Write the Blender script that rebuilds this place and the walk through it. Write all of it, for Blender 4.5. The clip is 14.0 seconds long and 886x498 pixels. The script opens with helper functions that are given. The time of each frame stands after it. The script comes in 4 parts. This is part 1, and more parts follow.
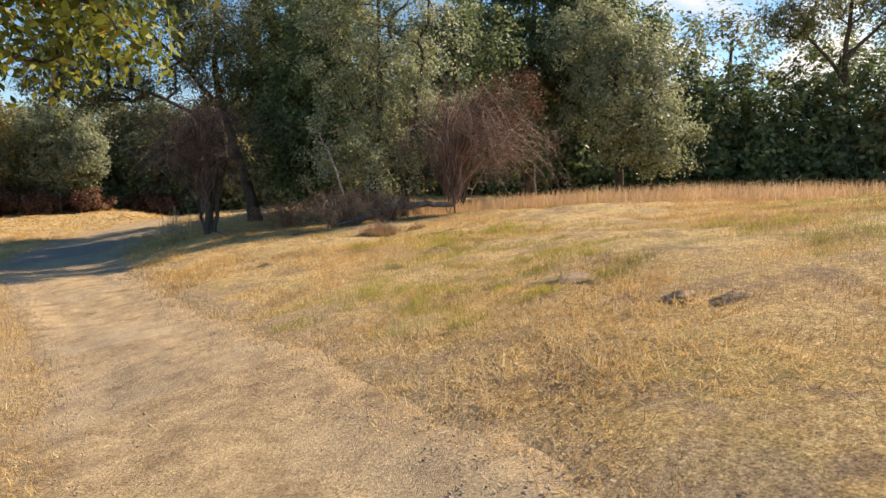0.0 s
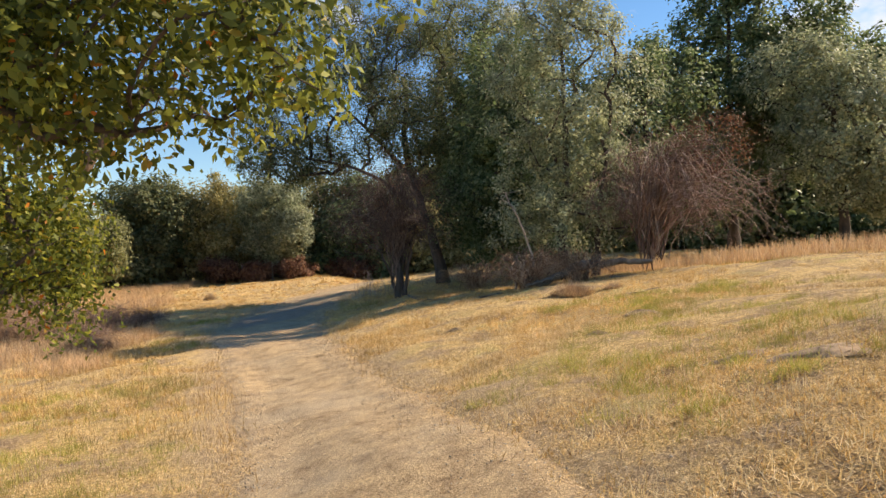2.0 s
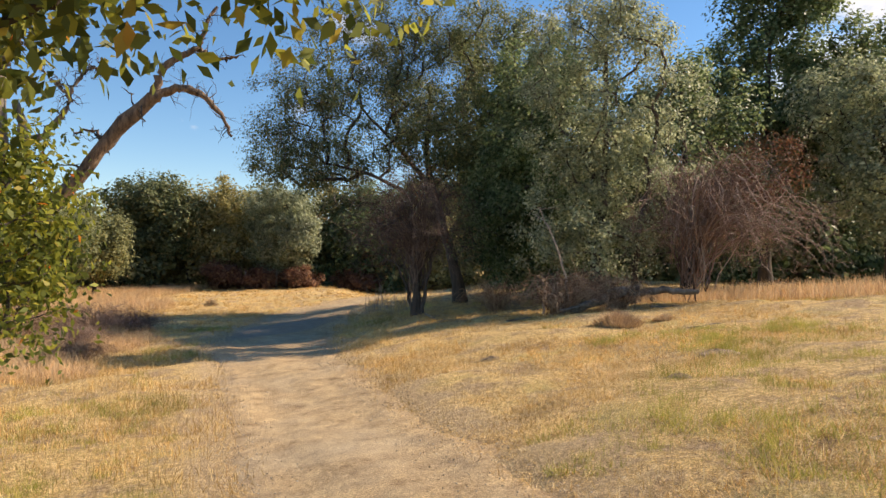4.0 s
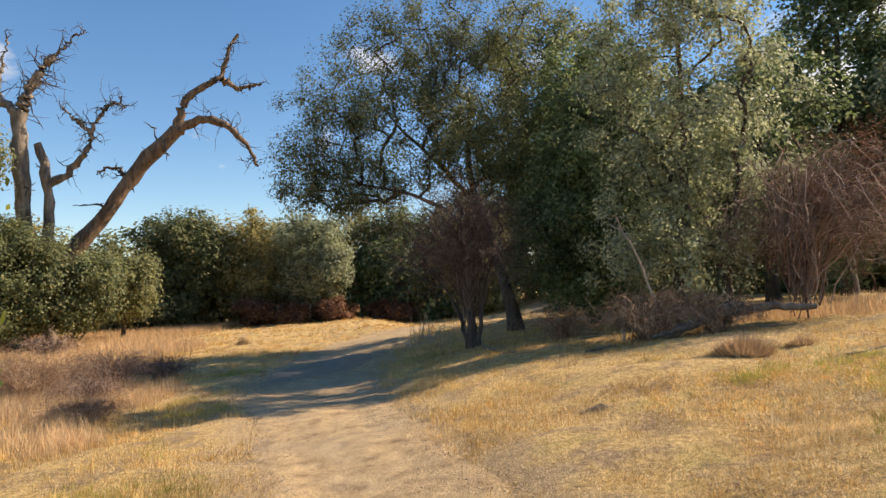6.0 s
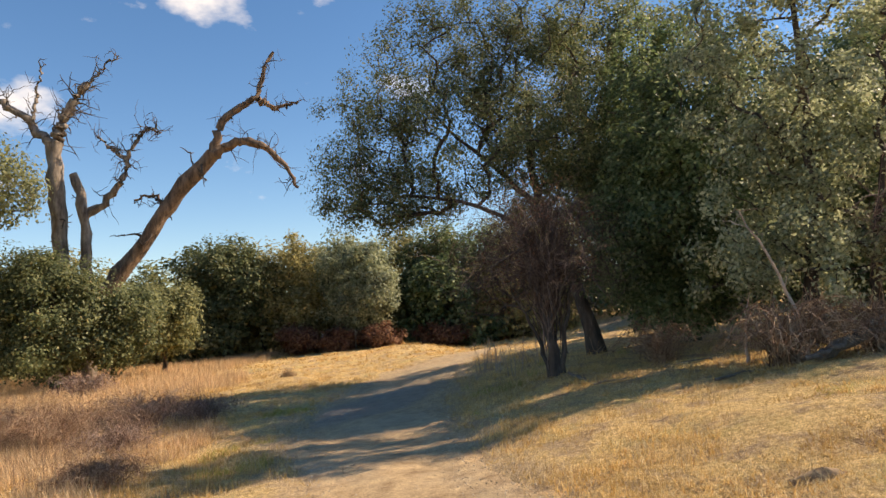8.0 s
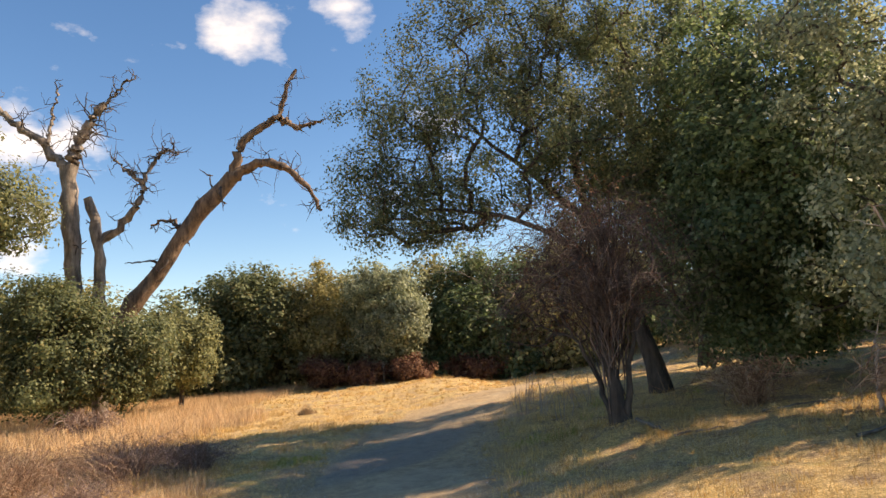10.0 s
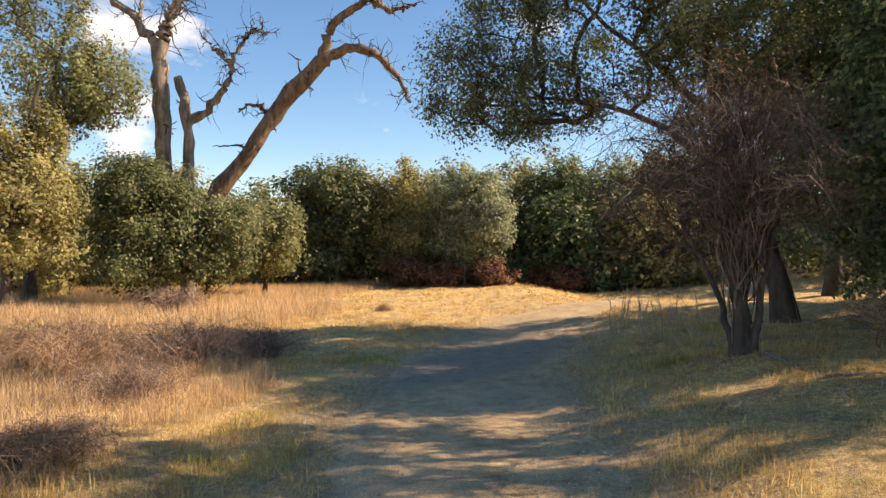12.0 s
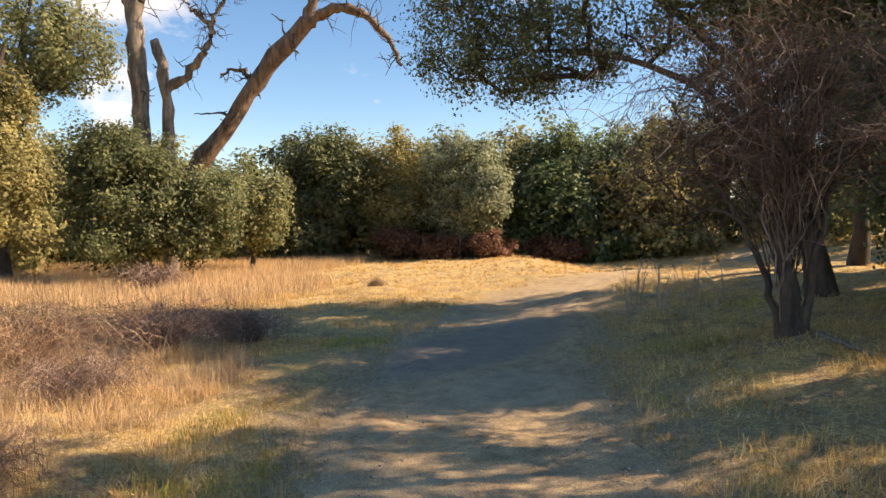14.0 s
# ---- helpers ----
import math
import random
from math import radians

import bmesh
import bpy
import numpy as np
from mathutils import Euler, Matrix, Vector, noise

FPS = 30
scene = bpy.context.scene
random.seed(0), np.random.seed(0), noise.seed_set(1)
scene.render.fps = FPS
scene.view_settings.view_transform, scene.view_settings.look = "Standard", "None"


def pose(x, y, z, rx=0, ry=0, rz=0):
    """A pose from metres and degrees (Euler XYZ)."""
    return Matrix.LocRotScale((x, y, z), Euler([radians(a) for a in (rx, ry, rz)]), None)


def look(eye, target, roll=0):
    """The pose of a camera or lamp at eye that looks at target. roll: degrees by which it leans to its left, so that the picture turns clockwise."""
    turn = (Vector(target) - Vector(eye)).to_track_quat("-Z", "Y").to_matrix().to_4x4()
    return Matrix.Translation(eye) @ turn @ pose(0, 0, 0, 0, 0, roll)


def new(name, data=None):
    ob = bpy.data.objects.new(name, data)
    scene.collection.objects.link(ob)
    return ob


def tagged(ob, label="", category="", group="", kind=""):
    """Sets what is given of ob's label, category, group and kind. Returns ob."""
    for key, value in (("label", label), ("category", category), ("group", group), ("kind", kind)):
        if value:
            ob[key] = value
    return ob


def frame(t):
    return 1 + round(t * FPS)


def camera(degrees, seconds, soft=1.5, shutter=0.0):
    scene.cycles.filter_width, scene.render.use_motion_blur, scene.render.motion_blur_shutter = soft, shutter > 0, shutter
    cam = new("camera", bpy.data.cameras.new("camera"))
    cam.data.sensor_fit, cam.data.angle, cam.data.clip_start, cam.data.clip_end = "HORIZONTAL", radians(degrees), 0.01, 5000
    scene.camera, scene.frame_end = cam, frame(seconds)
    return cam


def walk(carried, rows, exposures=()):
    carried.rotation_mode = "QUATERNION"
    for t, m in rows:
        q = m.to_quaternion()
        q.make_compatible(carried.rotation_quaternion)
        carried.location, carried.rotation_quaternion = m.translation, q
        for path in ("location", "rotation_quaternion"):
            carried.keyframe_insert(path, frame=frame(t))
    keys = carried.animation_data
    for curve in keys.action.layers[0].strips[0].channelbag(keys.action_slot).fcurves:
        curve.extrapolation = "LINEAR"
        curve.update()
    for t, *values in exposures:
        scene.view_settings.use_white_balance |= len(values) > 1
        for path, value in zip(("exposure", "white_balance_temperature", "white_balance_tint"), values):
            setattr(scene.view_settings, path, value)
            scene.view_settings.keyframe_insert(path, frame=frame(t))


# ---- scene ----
cam = camera(66.8, 14.0)
EXPOSURE = 0.62
PATH = [
    (0, (0.118, 0.305, 1.464), (0.159, 2.294, 1.257), -0.3),
    (0.5, (0.046, 0.358, 1.466), (0.105, 2.347, 1.271), -0.2),
    (1, (-0.009, 0.46, 1.468), (0.041, 2.449, 1.27), -1.8),
    (1.5, (-0.048, 0.635, 1.452), (-0.172, 2.625, 1.296), -3.8),
    (2, (-0.074, 0.968, 1.452), (-0.567, 2.906, 1.435), -2.6),
    (2.2, (-0.119, 1.072, 1.447), (-0.64, 3.003, 1.424), -1.2),
    (4.3, (-1.012, 2.337, 1.384), (-1.503, 4.275, 1.43), 1.5),
    (4.5, (-1.105, 2.519, 1.353), (-1.587, 4.46, 1.403), 2.3),
    (5, (-1.378, 2.931, 1.373), (-1.866, 4.869, 1.439), 2.5),
    (5.5, (-1.704, 3.384, 1.411), (-2.226, 5.313, 1.496), -0.4),
    (6, (-1.957, 3.862, 1.402), (-2.537, 5.773, 1.515), -2.1),
    (6.5, (-2.279, 4.292, 1.394), (-2.903, 6.187, 1.532), -2.4),
    (7, (-2.572, 4.749, 1.403), (-3.221, 6.634, 1.554), -2.9),
    (7.5, (-2.865, 5.248, 1.398), (-3.548, 7.121, 1.561), -3.1),
    (7.7, (-3.009, 5.413, 1.398), (-3.695, 7.284, 1.57), -3.6),
    (9.8, (-3.949, 7.669, 1.383), (-4.627, 9.531, 1.652), -4.8),
    (10, (-4.041, 7.829, 1.382), (-4.801, 9.657, 1.664), -4.2),
    (10.5, (-4.211, 8.209, 1.318), (-5.068, 10.002, 1.539), -2.7),
    (11, (-4.433, 8.54, 1.294), (-5.352, 10.311, 1.419), -1.1),
    (11.5, (-4.559, 8.89, 1.308), (-5.536, 10.634, 1.363), 0.2),
    (12, (-4.771, 9.146, 1.282), (-5.775, 10.876, 1.297), 0.3),
    (12.5, (-4.982, 9.353, 1.275), (-6.006, 11.071, 1.268), -0.2),
    (13, (-5.176, 9.626, 1.276), (-6.205, 11.341, 1.248), -0.3),
    (13.5, (-5.284, 9.867, 1.259), (-6.298, 11.59, 1.21), -0.3),
    (14, (-5.465, 10.146, 1.255), (-6.449, 11.886, 1.186), -0.3),
]
walk(cam, [(t, look(eye, target, roll)) for t, eye, target, roll in PATH],
     [(0.0, EXPOSURE, 7300, 14), (7.5, EXPOSURE, 7600, 16), (10.5, EXPOSURE + 0.22, 8000, 18), (14.0, EXPOSURE + 0.3, 8100, 18)])

# ---- sky, sun and exposure ----
SUN_WAY = Vector((0.84, 0.54, 0.0)).normalized()
SUN_UP = radians(38)
world = bpy.data.worlds.new("world")
scene.world = world
world.use_nodes = True
wn, wl = world.node_tree.nodes, world.node_tree.links
sky = wn.new("ShaderNodeTexSky")
sky.sky_type, sky.sun_disc = "NISHITA", False
sky.sun_elevation, sky.sun_rotation = SUN_UP, math.atan2(SUN_WAY.x, SUN_WAY.y)
sky.air_density, sky.dust_density, sky.ozone_density = 1.0, 0.05, 3.5
CLOUDS = [((-0.55, 0.687, 0.474), 5.5), ((-0.445, 0.773, 0.452), 4), ((-0.779, 0.551, 0.3), 6), ((0.319, 0.919, 0.233), 10), ((0.511, 0.849, 0.136), 6), ((-0.446, 0.867, 0.221), 3), ((-0.81, 0.557, 0.186), 3.5), ((0.311, 0.917, 0.249), 6)]
coord = wn.new("ShaderNodeTexCoord")
stretch = wn.new("ShaderNodeMapping")
stretch.inputs["Scale"].default_value = (1.0, 1.0, 1.9)
cloud = wn.new("ShaderNodeTexNoise")
cloud.inputs["Scale"].default_value, cloud.inputs["Detail"].default_value, cloud.inputs["Roughness"].default_value = 7.0, 8.0, 0.55
wl.new(coord.outputs["Generated"], stretch.inputs["Vector"])
wl.new(stretch.outputs["Vector"], cloud.inputs["Vector"])
bank = None
for way, wide in CLOUDS:
    dot = wn.new("ShaderNodeVectorMath")
    dot.operation = "DOT_PRODUCT"
    dot.inputs[1].default_value = way
    wl.new(coord.outputs["Generated"], dot.inputs[0])
    near = wn.new("ShaderNodeMapRange")
    near.inputs["From Min"].default_value, near.inputs["From Max"].default_value = math.cos(radians(wide)), 1.0
    wl.new(dot.outputs["Value"], near.inputs["Value"])
    if bank is None:
        bank = near.outputs[0]
    else:
        most = wn.new("ShaderNodeMath")
        most.operation = "MAXIMUM"
        wl.new(bank, most.inputs[0])
        wl.new(near.outputs[0], most.inputs[1])
        bank = most.outputs[0]
puff = wn.new("ShaderNodeMath")
puff.operation = "MULTIPLY_ADD"
puff.inputs[1].default_value = 0.28
wl.new(bank, puff.inputs[0])
wl.new(cloud.outputs[0], puff.inputs[2])
ramp = wn.new("ShaderNodeValToRGB")
ramp.color_ramp.elements[0].position, ramp.color_ramp.elements[1].position = 0.64, 0.82
wl.new(puff.outputs[0], ramp.inputs[0])
mixc = wn.new("ShaderNodeMix")
mixc.data_type = "RGBA"
mixc.inputs[7].default_value = (6.0, 6.1, 6.3, 1)
wl.new(ramp.outputs[0], mixc.inputs[0])
deep = wn.new("ShaderNodeHueSaturation")
deep.inputs["Saturation"].default_value = 1.2
wl.new(sky.outputs[0], deep.inputs["Color"])
wl.new(deep.outputs[0], mixc.inputs[6])
wl.new(mixc.outputs[2], wn["Background"].inputs[0])
wn["Background"].inputs[1].default_value = 0.115

sun = new("sun", bpy.data.lights.new("sun", "SUN"))
sun.data.energy, sun.data.angle, sun.data.color = 4.9, radians(0.55), (1.0, 0.90, 0.73)
sun.matrix_world = look((0, 0, 30), Vector((0, 0, 30)) - (SUN_WAY * math.cos(SUN_UP) + Vector((0, 0, math.sin(SUN_UP)))))


# ---- materials ----
def shader(name):
    m = bpy.data.materials.new(name)
    m.use_nodes = True
    return m, m.node_tree.nodes, m.node_tree.links, m.node_tree.nodes["Principled BSDF"]


def ramp_node(n, stops):
    r = n.new("ShaderNodeValToRGB")
    e = r.color_ramp.elements
    e[0].position, e[0].color = stops[0][0], (*stops[0][1], 1)
    e[1].position, e[1].color = stops[-1][0], (*stops[-1][1], 1)
    for p, c in stops[1:-1]:
        x = e.new(p)
        x.color = (*c, 1)
    return r


def noise_node(n, l, scale, detail=4.0, rough=0.6, vec=None):
    t = n.new("ShaderNodeTexNoise")
    t.inputs["Scale"].default_value, t.inputs["Detail"].default_value, t.inputs["Roughness"].default_value = scale, detail, rough
    if vec:
        l.new(vec, t.inputs["Vector"])
    return t


def mix_node(n, l, fac, a, b, how="MIX"):
    m = n.new("ShaderNodeMix")
    m.data_type, m.blend_type = "RGBA", how
    for sock, v in ((m.inputs[0], fac), (m.inputs[6], a), (m.inputs[7], b)):
        if isinstance(v, (int, float)):
            sock.default_value = v
        elif isinstance(v, tuple):
            sock.default_value = (*v, 1)
        else:
            l.new(v, sock)
    return m.outputs[2]


def leafy(name, stops, through_light=0.3, rough=0.5, patch=0.6):
    """Leaves or blades: each one its own tint, larger patches on top, and light shining through."""
    m, n, l, b = shader(name)
    geo = n.new("ShaderNodeNewGeometry")
    r = ramp_node(n, stops)
    l.new(geo.outputs["Random Per Island"], r.inputs[0])
    big = noise_node(n, l, patch, 3.0, 0.6, geo.outputs["Position"])
    tone = ramp_node(n, [(0.3, (0.62, 0.62, 0.62)), (0.7, (1.25, 1.22, 1.15))])
    l.new(big.outputs[0], tone.inputs[0])
    col = mix_node(n, l, 1.0, r.outputs[0], tone.outputs[0], "MULTIPLY")
    l.new(col, b.inputs["Base Color"])
    b.inputs["Roughness"].default_value = rough
    b.inputs["Specular IOR Level"].default_value = 0.25
    tr = n.new("ShaderNodeBsdfTranslucent")
    l.new(col, tr.inputs[0])
    mx = n.new("ShaderNodeMixShader")
    mx.inputs[0].default_value = through_light
    l.new(b.outputs[0], mx.inputs[1])
    l.new(tr.outputs[0], mx.inputs[2])
    l.new(mx.outputs[0], n["Material Output"].inputs[0])
    return m


def barky(name, dark, light, scale=9.0, depth=0.03):
    m, n, l, b = shader(name)
    geo = n.new("ShaderNodeNewGeometry")
    mp = n.new("ShaderNodeMapping")
    mp.inputs["Scale"].default_value = (1.0, 1.0, 0.22)
    l.new(geo.outputs["Position"], mp.inputs[0])
    fine = noise_node(n, l, scale, 8.0, 0.7, mp.outputs[0])
    broad = noise_node(n, l, 1.3, 3.0, 0.6, geo.outputs["Position"])
    r = ramp_node(n, [(0.32, dark), (0.5, tuple((p + q) / 2 for p, q in zip(dark, light))), (0.68, light)])
    l.new(fine.outputs[0], r.inputs[0])
    tone = ramp_node(n, [(0.3, (0.6, 0.58, 0.55)), (0.7, (1.2, 1.15, 1.1))])
    l.new(broad.outputs[0], tone.inputs[0])
    l.new(mix_node(n, l, 1.0, r.outputs[0], tone.outputs[0], "MULTIPLY"), b.inputs["Base Color"])
    b.inputs["Roughness"].default_value = 0.9
    bump = n.new("ShaderNodeBump")
    bump.inputs["Strength"].default_value, bump.inputs["Distance"].default_value = 0.9, depth
    l.new(fine.outputs[0], bump.inputs["Height"])
    l.new(bump.outputs[0], b.inputs["Normal"])
    return m


def twiggy(name, stops, patch=2.0):
    m, n, l, b = shader(name)
    geo = n.new("ShaderNodeNewGeometry")
    r = ramp_node(n, stops)
    l.new(geo.outputs["Random Per Island"], r.inputs[0])
    big = noise_node(n, l, patch, 4.0, 0.6, geo.outputs["Position"])
    tone = ramp_node(n, [(0.3, (0.6, 0.6, 0.6)), (0.7, (1.2, 1.2, 1.2))])
    l.new(big.outputs[0], tone.inputs[0])
    l.new(mix_node(n, l, 1.0, r.outputs[0], tone.outputs[0], "MULTIPLY"), b.inputs["Base Color"])
    b.inputs["Roughness"].default_value = 0.85
    return m


def ground_material():
    m, n, l, b = shader("meadow_soil")
    geo = n.new("ShaderNodeNewGeometry")
    pos = geo.outputs["Position"]
    broad, mid, fine = noise_node(n, l, 0.22, 4, 0.6, pos), noise_node(n, l, 1.9, 6, 0.7, pos), noise_node(n, l, 17.0, 9, 0.82, pos)
    straw = ramp_node(n, [(0.3, (0.14, 0.085, 0.035)), (0.43, (0.42, 0.27, 0.10)), (0.54, (0.66, 0.46, 0.19)), (0.68, (0.88, 0.69, 0.38))])
    l.new(fine.outputs[0], straw.inputs[0])
    duff = ramp_node(n, [(0.3, (0.09, 0.055, 0.035)), (0.5, (0.28, 0.185, 0.11)), (0.7, (0.62, 0.46, 0.28))])
    l.new(fine.outputs[0], duff.inputs[0])
    patch = ramp_node(n, [(0.46, (0, 0, 0)), (0.6, (0.85, 0.85, 0.85))])
    l.new(mid.outputs[0], patch.inputs[0])
    col = mix_node(n, l, patch.outputs[0], straw.outputs[0], duff.outputs[0])
    other = noise_node(n, l, 0.9, 4, 0.6, pos)
    green = ramp_node(n, [(0.54, (0, 0, 0)), (0.68, (0.5, 0.5, 0.5))])
    l.new(other.outputs[0], green.inputs[0])
    col = mix_node(n, l, green.outputs[0], col, (0.36, 0.32, 0.09))
    bare = ramp_node(n, [(0.55, (0, 0, 0)), (0.72, (0.6, 0.6, 0.6))])
    l.new(broad.outputs[0], bare.inputs[0])
    col = mix_node(n, l, bare.outputs[0], col, (0.62, 0.37, 0.15))
    worn = n.new("ShaderNodeAttribute")
    worn.attribute_name = "trodden"
    edge = n.new("ShaderNodeMath")
    edge.operation = "MULTIPLY_ADD"
    edge.inputs[1].default_value = 1.6
    l.new(mid.outputs[0], edge.inputs[0])
    l.new(worn.outputs["Fac"], edge.inputs[2])
    worn_mask = ramp_node(n, [(1.05, (0, 0, 0)), (1.45, (0.9, 0.9, 0.9))])
    halve = n.new("ShaderNodeMath")
    halve.operation = "MULTIPLY"
    halve.inputs[1].default_value = 0.6
    l.new(edge.outputs[0], halve.inputs[0])
    worn_mask.color_ramp.elements[0].position, worn_mask.color_ramp.elements[1].position = 0.66, 0.9
    l.new(halve.outputs[0], worn_mask.inputs[0])
    trod = ramp_node(n, [(0.3, (0.19, 0.125, 0.07)), (0.5, (0.46, 0.33, 0.185)), (0.7, (0.68, 0.51, 0.31))])
    l.new(fine.outputs[0], trod.inputs[0])
    col = mix_node(n, l, worn_mask.outputs[0], col, trod.outputs[0])
    tiny = noise_node(n, l, 75.0, 4, 0.7, pos)
    fleck = ramp_node(n, [(0.34, (0.42, 0.38, 0.34)), (0.5, (1.02, 1.0, 0.98)), (0.64, (1.6, 1.56, 1.5))])
    l.new(tiny.outputs[0], fleck.inputs[0])
    col = mix_node(n, l, 1.0, col, fleck.outputs[0], "MULTIPLY")
    l.new(col, b.inputs["Base Color"])
    b.inputs["Roughness"].default_value = 0.95
    bump = n.new("ShaderNodeBump")
    bump.inputs["Strength"].default_value, bump.inputs["Distance"].default_value = 1.0, 0.05
    l.new(fine.outputs[0], bump.inputs["Height"])
    l.new(bump.outputs[0], b.inputs["Normal"])
    return m


def path_material():
    m, n, l, b = shader("dirt_and_gravel")
    geo = n.new("ShaderNodeNewGeometry")
    pos = geo.outputs["Position"]
    broad, mid, fine = noise_node(n, l, 0.5, 4, 0.6, pos), noise_node(n, l, 3.6, 7, 0.75, pos), noise_node(n, l, 60.0, 5, 0.8, pos)
    dirt = ramp_node(n, [(0.28, (0.19, 0.125, 0.07)), (0.5, (0.47, 0.335, 0.185)), (0.72, (0.68, 0.51, 0.31))])
    l.new(fine.outputs[0], dirt.inputs[0])
    tone = ramp_node(n, [(0.34, (0.55, 0.48, 0.41)), (0.48, (0.95, 0.91, 0.86)), (0.66, (1.28, 1.25, 1.18))])
    l.new(mid.outputs[0], tone.inputs[0])
    col = mix_node(n, l, 1.0, dirt.outputs[0], tone.outputs[0], "MULTIPLY")
    speck = noise_node(n, l, 95.0, 3, 0.6, pos)
    grit = ramp_node(n, [(0.36, (0.42, 0.38, 0.34)), (0.46, (0.98, 0.98, 0.98)), (0.58, (1.05, 1.05, 1.05)), (0.68, (1.6, 1.55, 1.5))])
    l.new(speck.outputs[0], grit.inputs[0])
    col = mix_node(n, l, 1.0, col, grit.outputs[0], "MULTIPLY")
    grey = ramp_node(n, [(0.48, (0, 0, 0)), (0.66, (0.45, 0.45, 0.45))])
    l.new(broad.outputs[0], grey.inputs[0])
    col = mix_node(n, l, grey.outputs[0], col, (0.40, 0.33, 0.235))
    # darker grey, soft-edged oval on the path in the hollow under the oak
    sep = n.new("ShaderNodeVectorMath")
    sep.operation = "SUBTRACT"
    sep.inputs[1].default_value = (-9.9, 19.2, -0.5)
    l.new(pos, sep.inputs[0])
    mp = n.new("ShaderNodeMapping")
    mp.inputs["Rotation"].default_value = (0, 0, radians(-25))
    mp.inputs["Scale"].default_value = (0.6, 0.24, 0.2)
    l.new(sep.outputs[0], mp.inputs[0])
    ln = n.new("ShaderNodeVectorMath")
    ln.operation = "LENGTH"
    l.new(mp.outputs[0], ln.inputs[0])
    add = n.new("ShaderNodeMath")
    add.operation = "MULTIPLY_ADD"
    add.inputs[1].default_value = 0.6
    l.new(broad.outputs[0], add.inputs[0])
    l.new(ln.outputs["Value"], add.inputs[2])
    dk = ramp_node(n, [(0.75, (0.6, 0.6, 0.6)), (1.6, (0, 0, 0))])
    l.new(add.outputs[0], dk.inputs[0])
    dark_grey = ramp_node(n, [(0.3, (0.10, 0.093, 0.088)), (0.7, (0.27, 0.25, 0.23))])
    l.new(fine.outputs[0], dark_grey.inputs[0])
    col = mix_node(n, l, dk.outputs[0], col, dark_grey.outputs[0])
    l.new(col, b.inputs["Base Color"])
    b.inputs["Roughness"].default_value = 0.95
    bump = n.new("ShaderNodeBump")
    bump.inputs["Strength"].default_value, bump.inputs["Distance"].default_value = 0.7, 0.02
    l.new(fine.outputs[0], bump.inputs["Height"])
    l.new(bump.outputs[0], b.inputs["Normal"])
    return m


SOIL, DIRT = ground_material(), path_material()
STRAW = leafy("dry_straw", [(0.0, (0.50, 0.29, 0.09)), (0.4, (0.74, 0.48, 0.17)), (0.8, (0.88, 0.66, 0.33)), (1.0, (0.42, 0.21, 0.08))], 0.3, 0.7, 0.9)
PALESTRAW = leafy("bleached_straw", [(0.0, (0.62, 0.42, 0.18)), (0.5, (0.86, 0.66, 0.36)), (1.0, (0.95, 0.80, 0.53))], 0.3, 0.7, 1.3)
GREENBLADE = leafy("green_blades", [(0.0, (0.24, 0.25, 0.045)), (0.5, (0.42, 0.39, 0.08)), (1.0, (0.64, 0.53, 0.17))], 0.35, 0.6, 0.9)
TALLSTRAW = leafy("tall_dry_grass", [(0.0, (0.48, 0.30, 0.17)), (0.5, (0.68, 0.47, 0.27)), (1.0, (0.82, 0.63, 0.41))], 0.35, 0.7, 0.7)
BROWNWEED = leafy("brown_weed", [(0.0, (0.24, 0.155, 0.10)), (0.5, (0.44, 0.30, 0.185)), (1.0, (0.66, 0.5, 0.32))], 0.2, 0.8, 0.8)
OAKLEAF = leafy("oak_leaf", [(0.0, (0.09, 0.112, 0.05)), (0.5, (0.18, 0.205, 0.098)), (0.95, (0.30, 0.315, 0.155)), (1.0, (0.38, 0.29, 0.14))], 0.45, 0.5)
NEARLEAF = leafy("near_oak_leaf", [(0.0, (0.065, 0.09, 0.02)), (0.5, (0.17, 0.2, 0.045)), (0.9, (0.38, 0.39, 0.06)), (0.988, (0.42, 0.33, 0.07)), (1.0, (0.7, 0.16, 0.02))], 0.5, 0.5)
GREYLEAF = leafy("grey_green_leaf", [(0.0, (0.21, 0.24, 0.135)), (0.5, (0.37, 0.40, 0.245)), (1.0, (0.56, 0.58, 0.39))], 0.5, 0.5)
DARKLEAF = leafy("dark_leaf", [(0.0, (0.09, 0.13, 0.055)), (0.6, (0.19, 0.25, 0.11)), (1.0, (0.36, 0.40, 0.22))], 0.5, 0.5)
OLIVELEAF = leafy("olive_leaf", [(0.0, (0.22, 0.195, 0.08)), (0.5, (0.38, 0.345, 0.15)), (1.0, (0.54, 0.47, 0.23))], 0.5, 0.65)
FARLEAF = leafy("far_leaf", [(0.0, (0.145, 0.16, 0.075)), (0.5, (0.26, 0.275, 0.13)), (1.0, (0.4, 0.385, 0.19))], 0.48, 0.65)
RUSTLEAF = leafy("rusty_dry_leaf", [(0.0, (0.10, 0.045, 0.03)), (0.5, (0.20, 0.09, 0.055)), (1.0, (0.32, 0.18, 0.1))], 0.25, 0.7)
BARK = barky("dark_oak_bark", (0.035, 0.026, 0.02), (0.13, 0.1, 0.08))
PALEWOOD = barky("bleached_dead_wood", (0.06, 0.042, 0.032), (0.42, 0.35, 0.28), 4.0, 0.06)
SNAGBARK = barky("weathered_snag_bark", (0.035, 0.022, 0.016), (0.34, 0.23, 0.15), 5.0, 0.09)
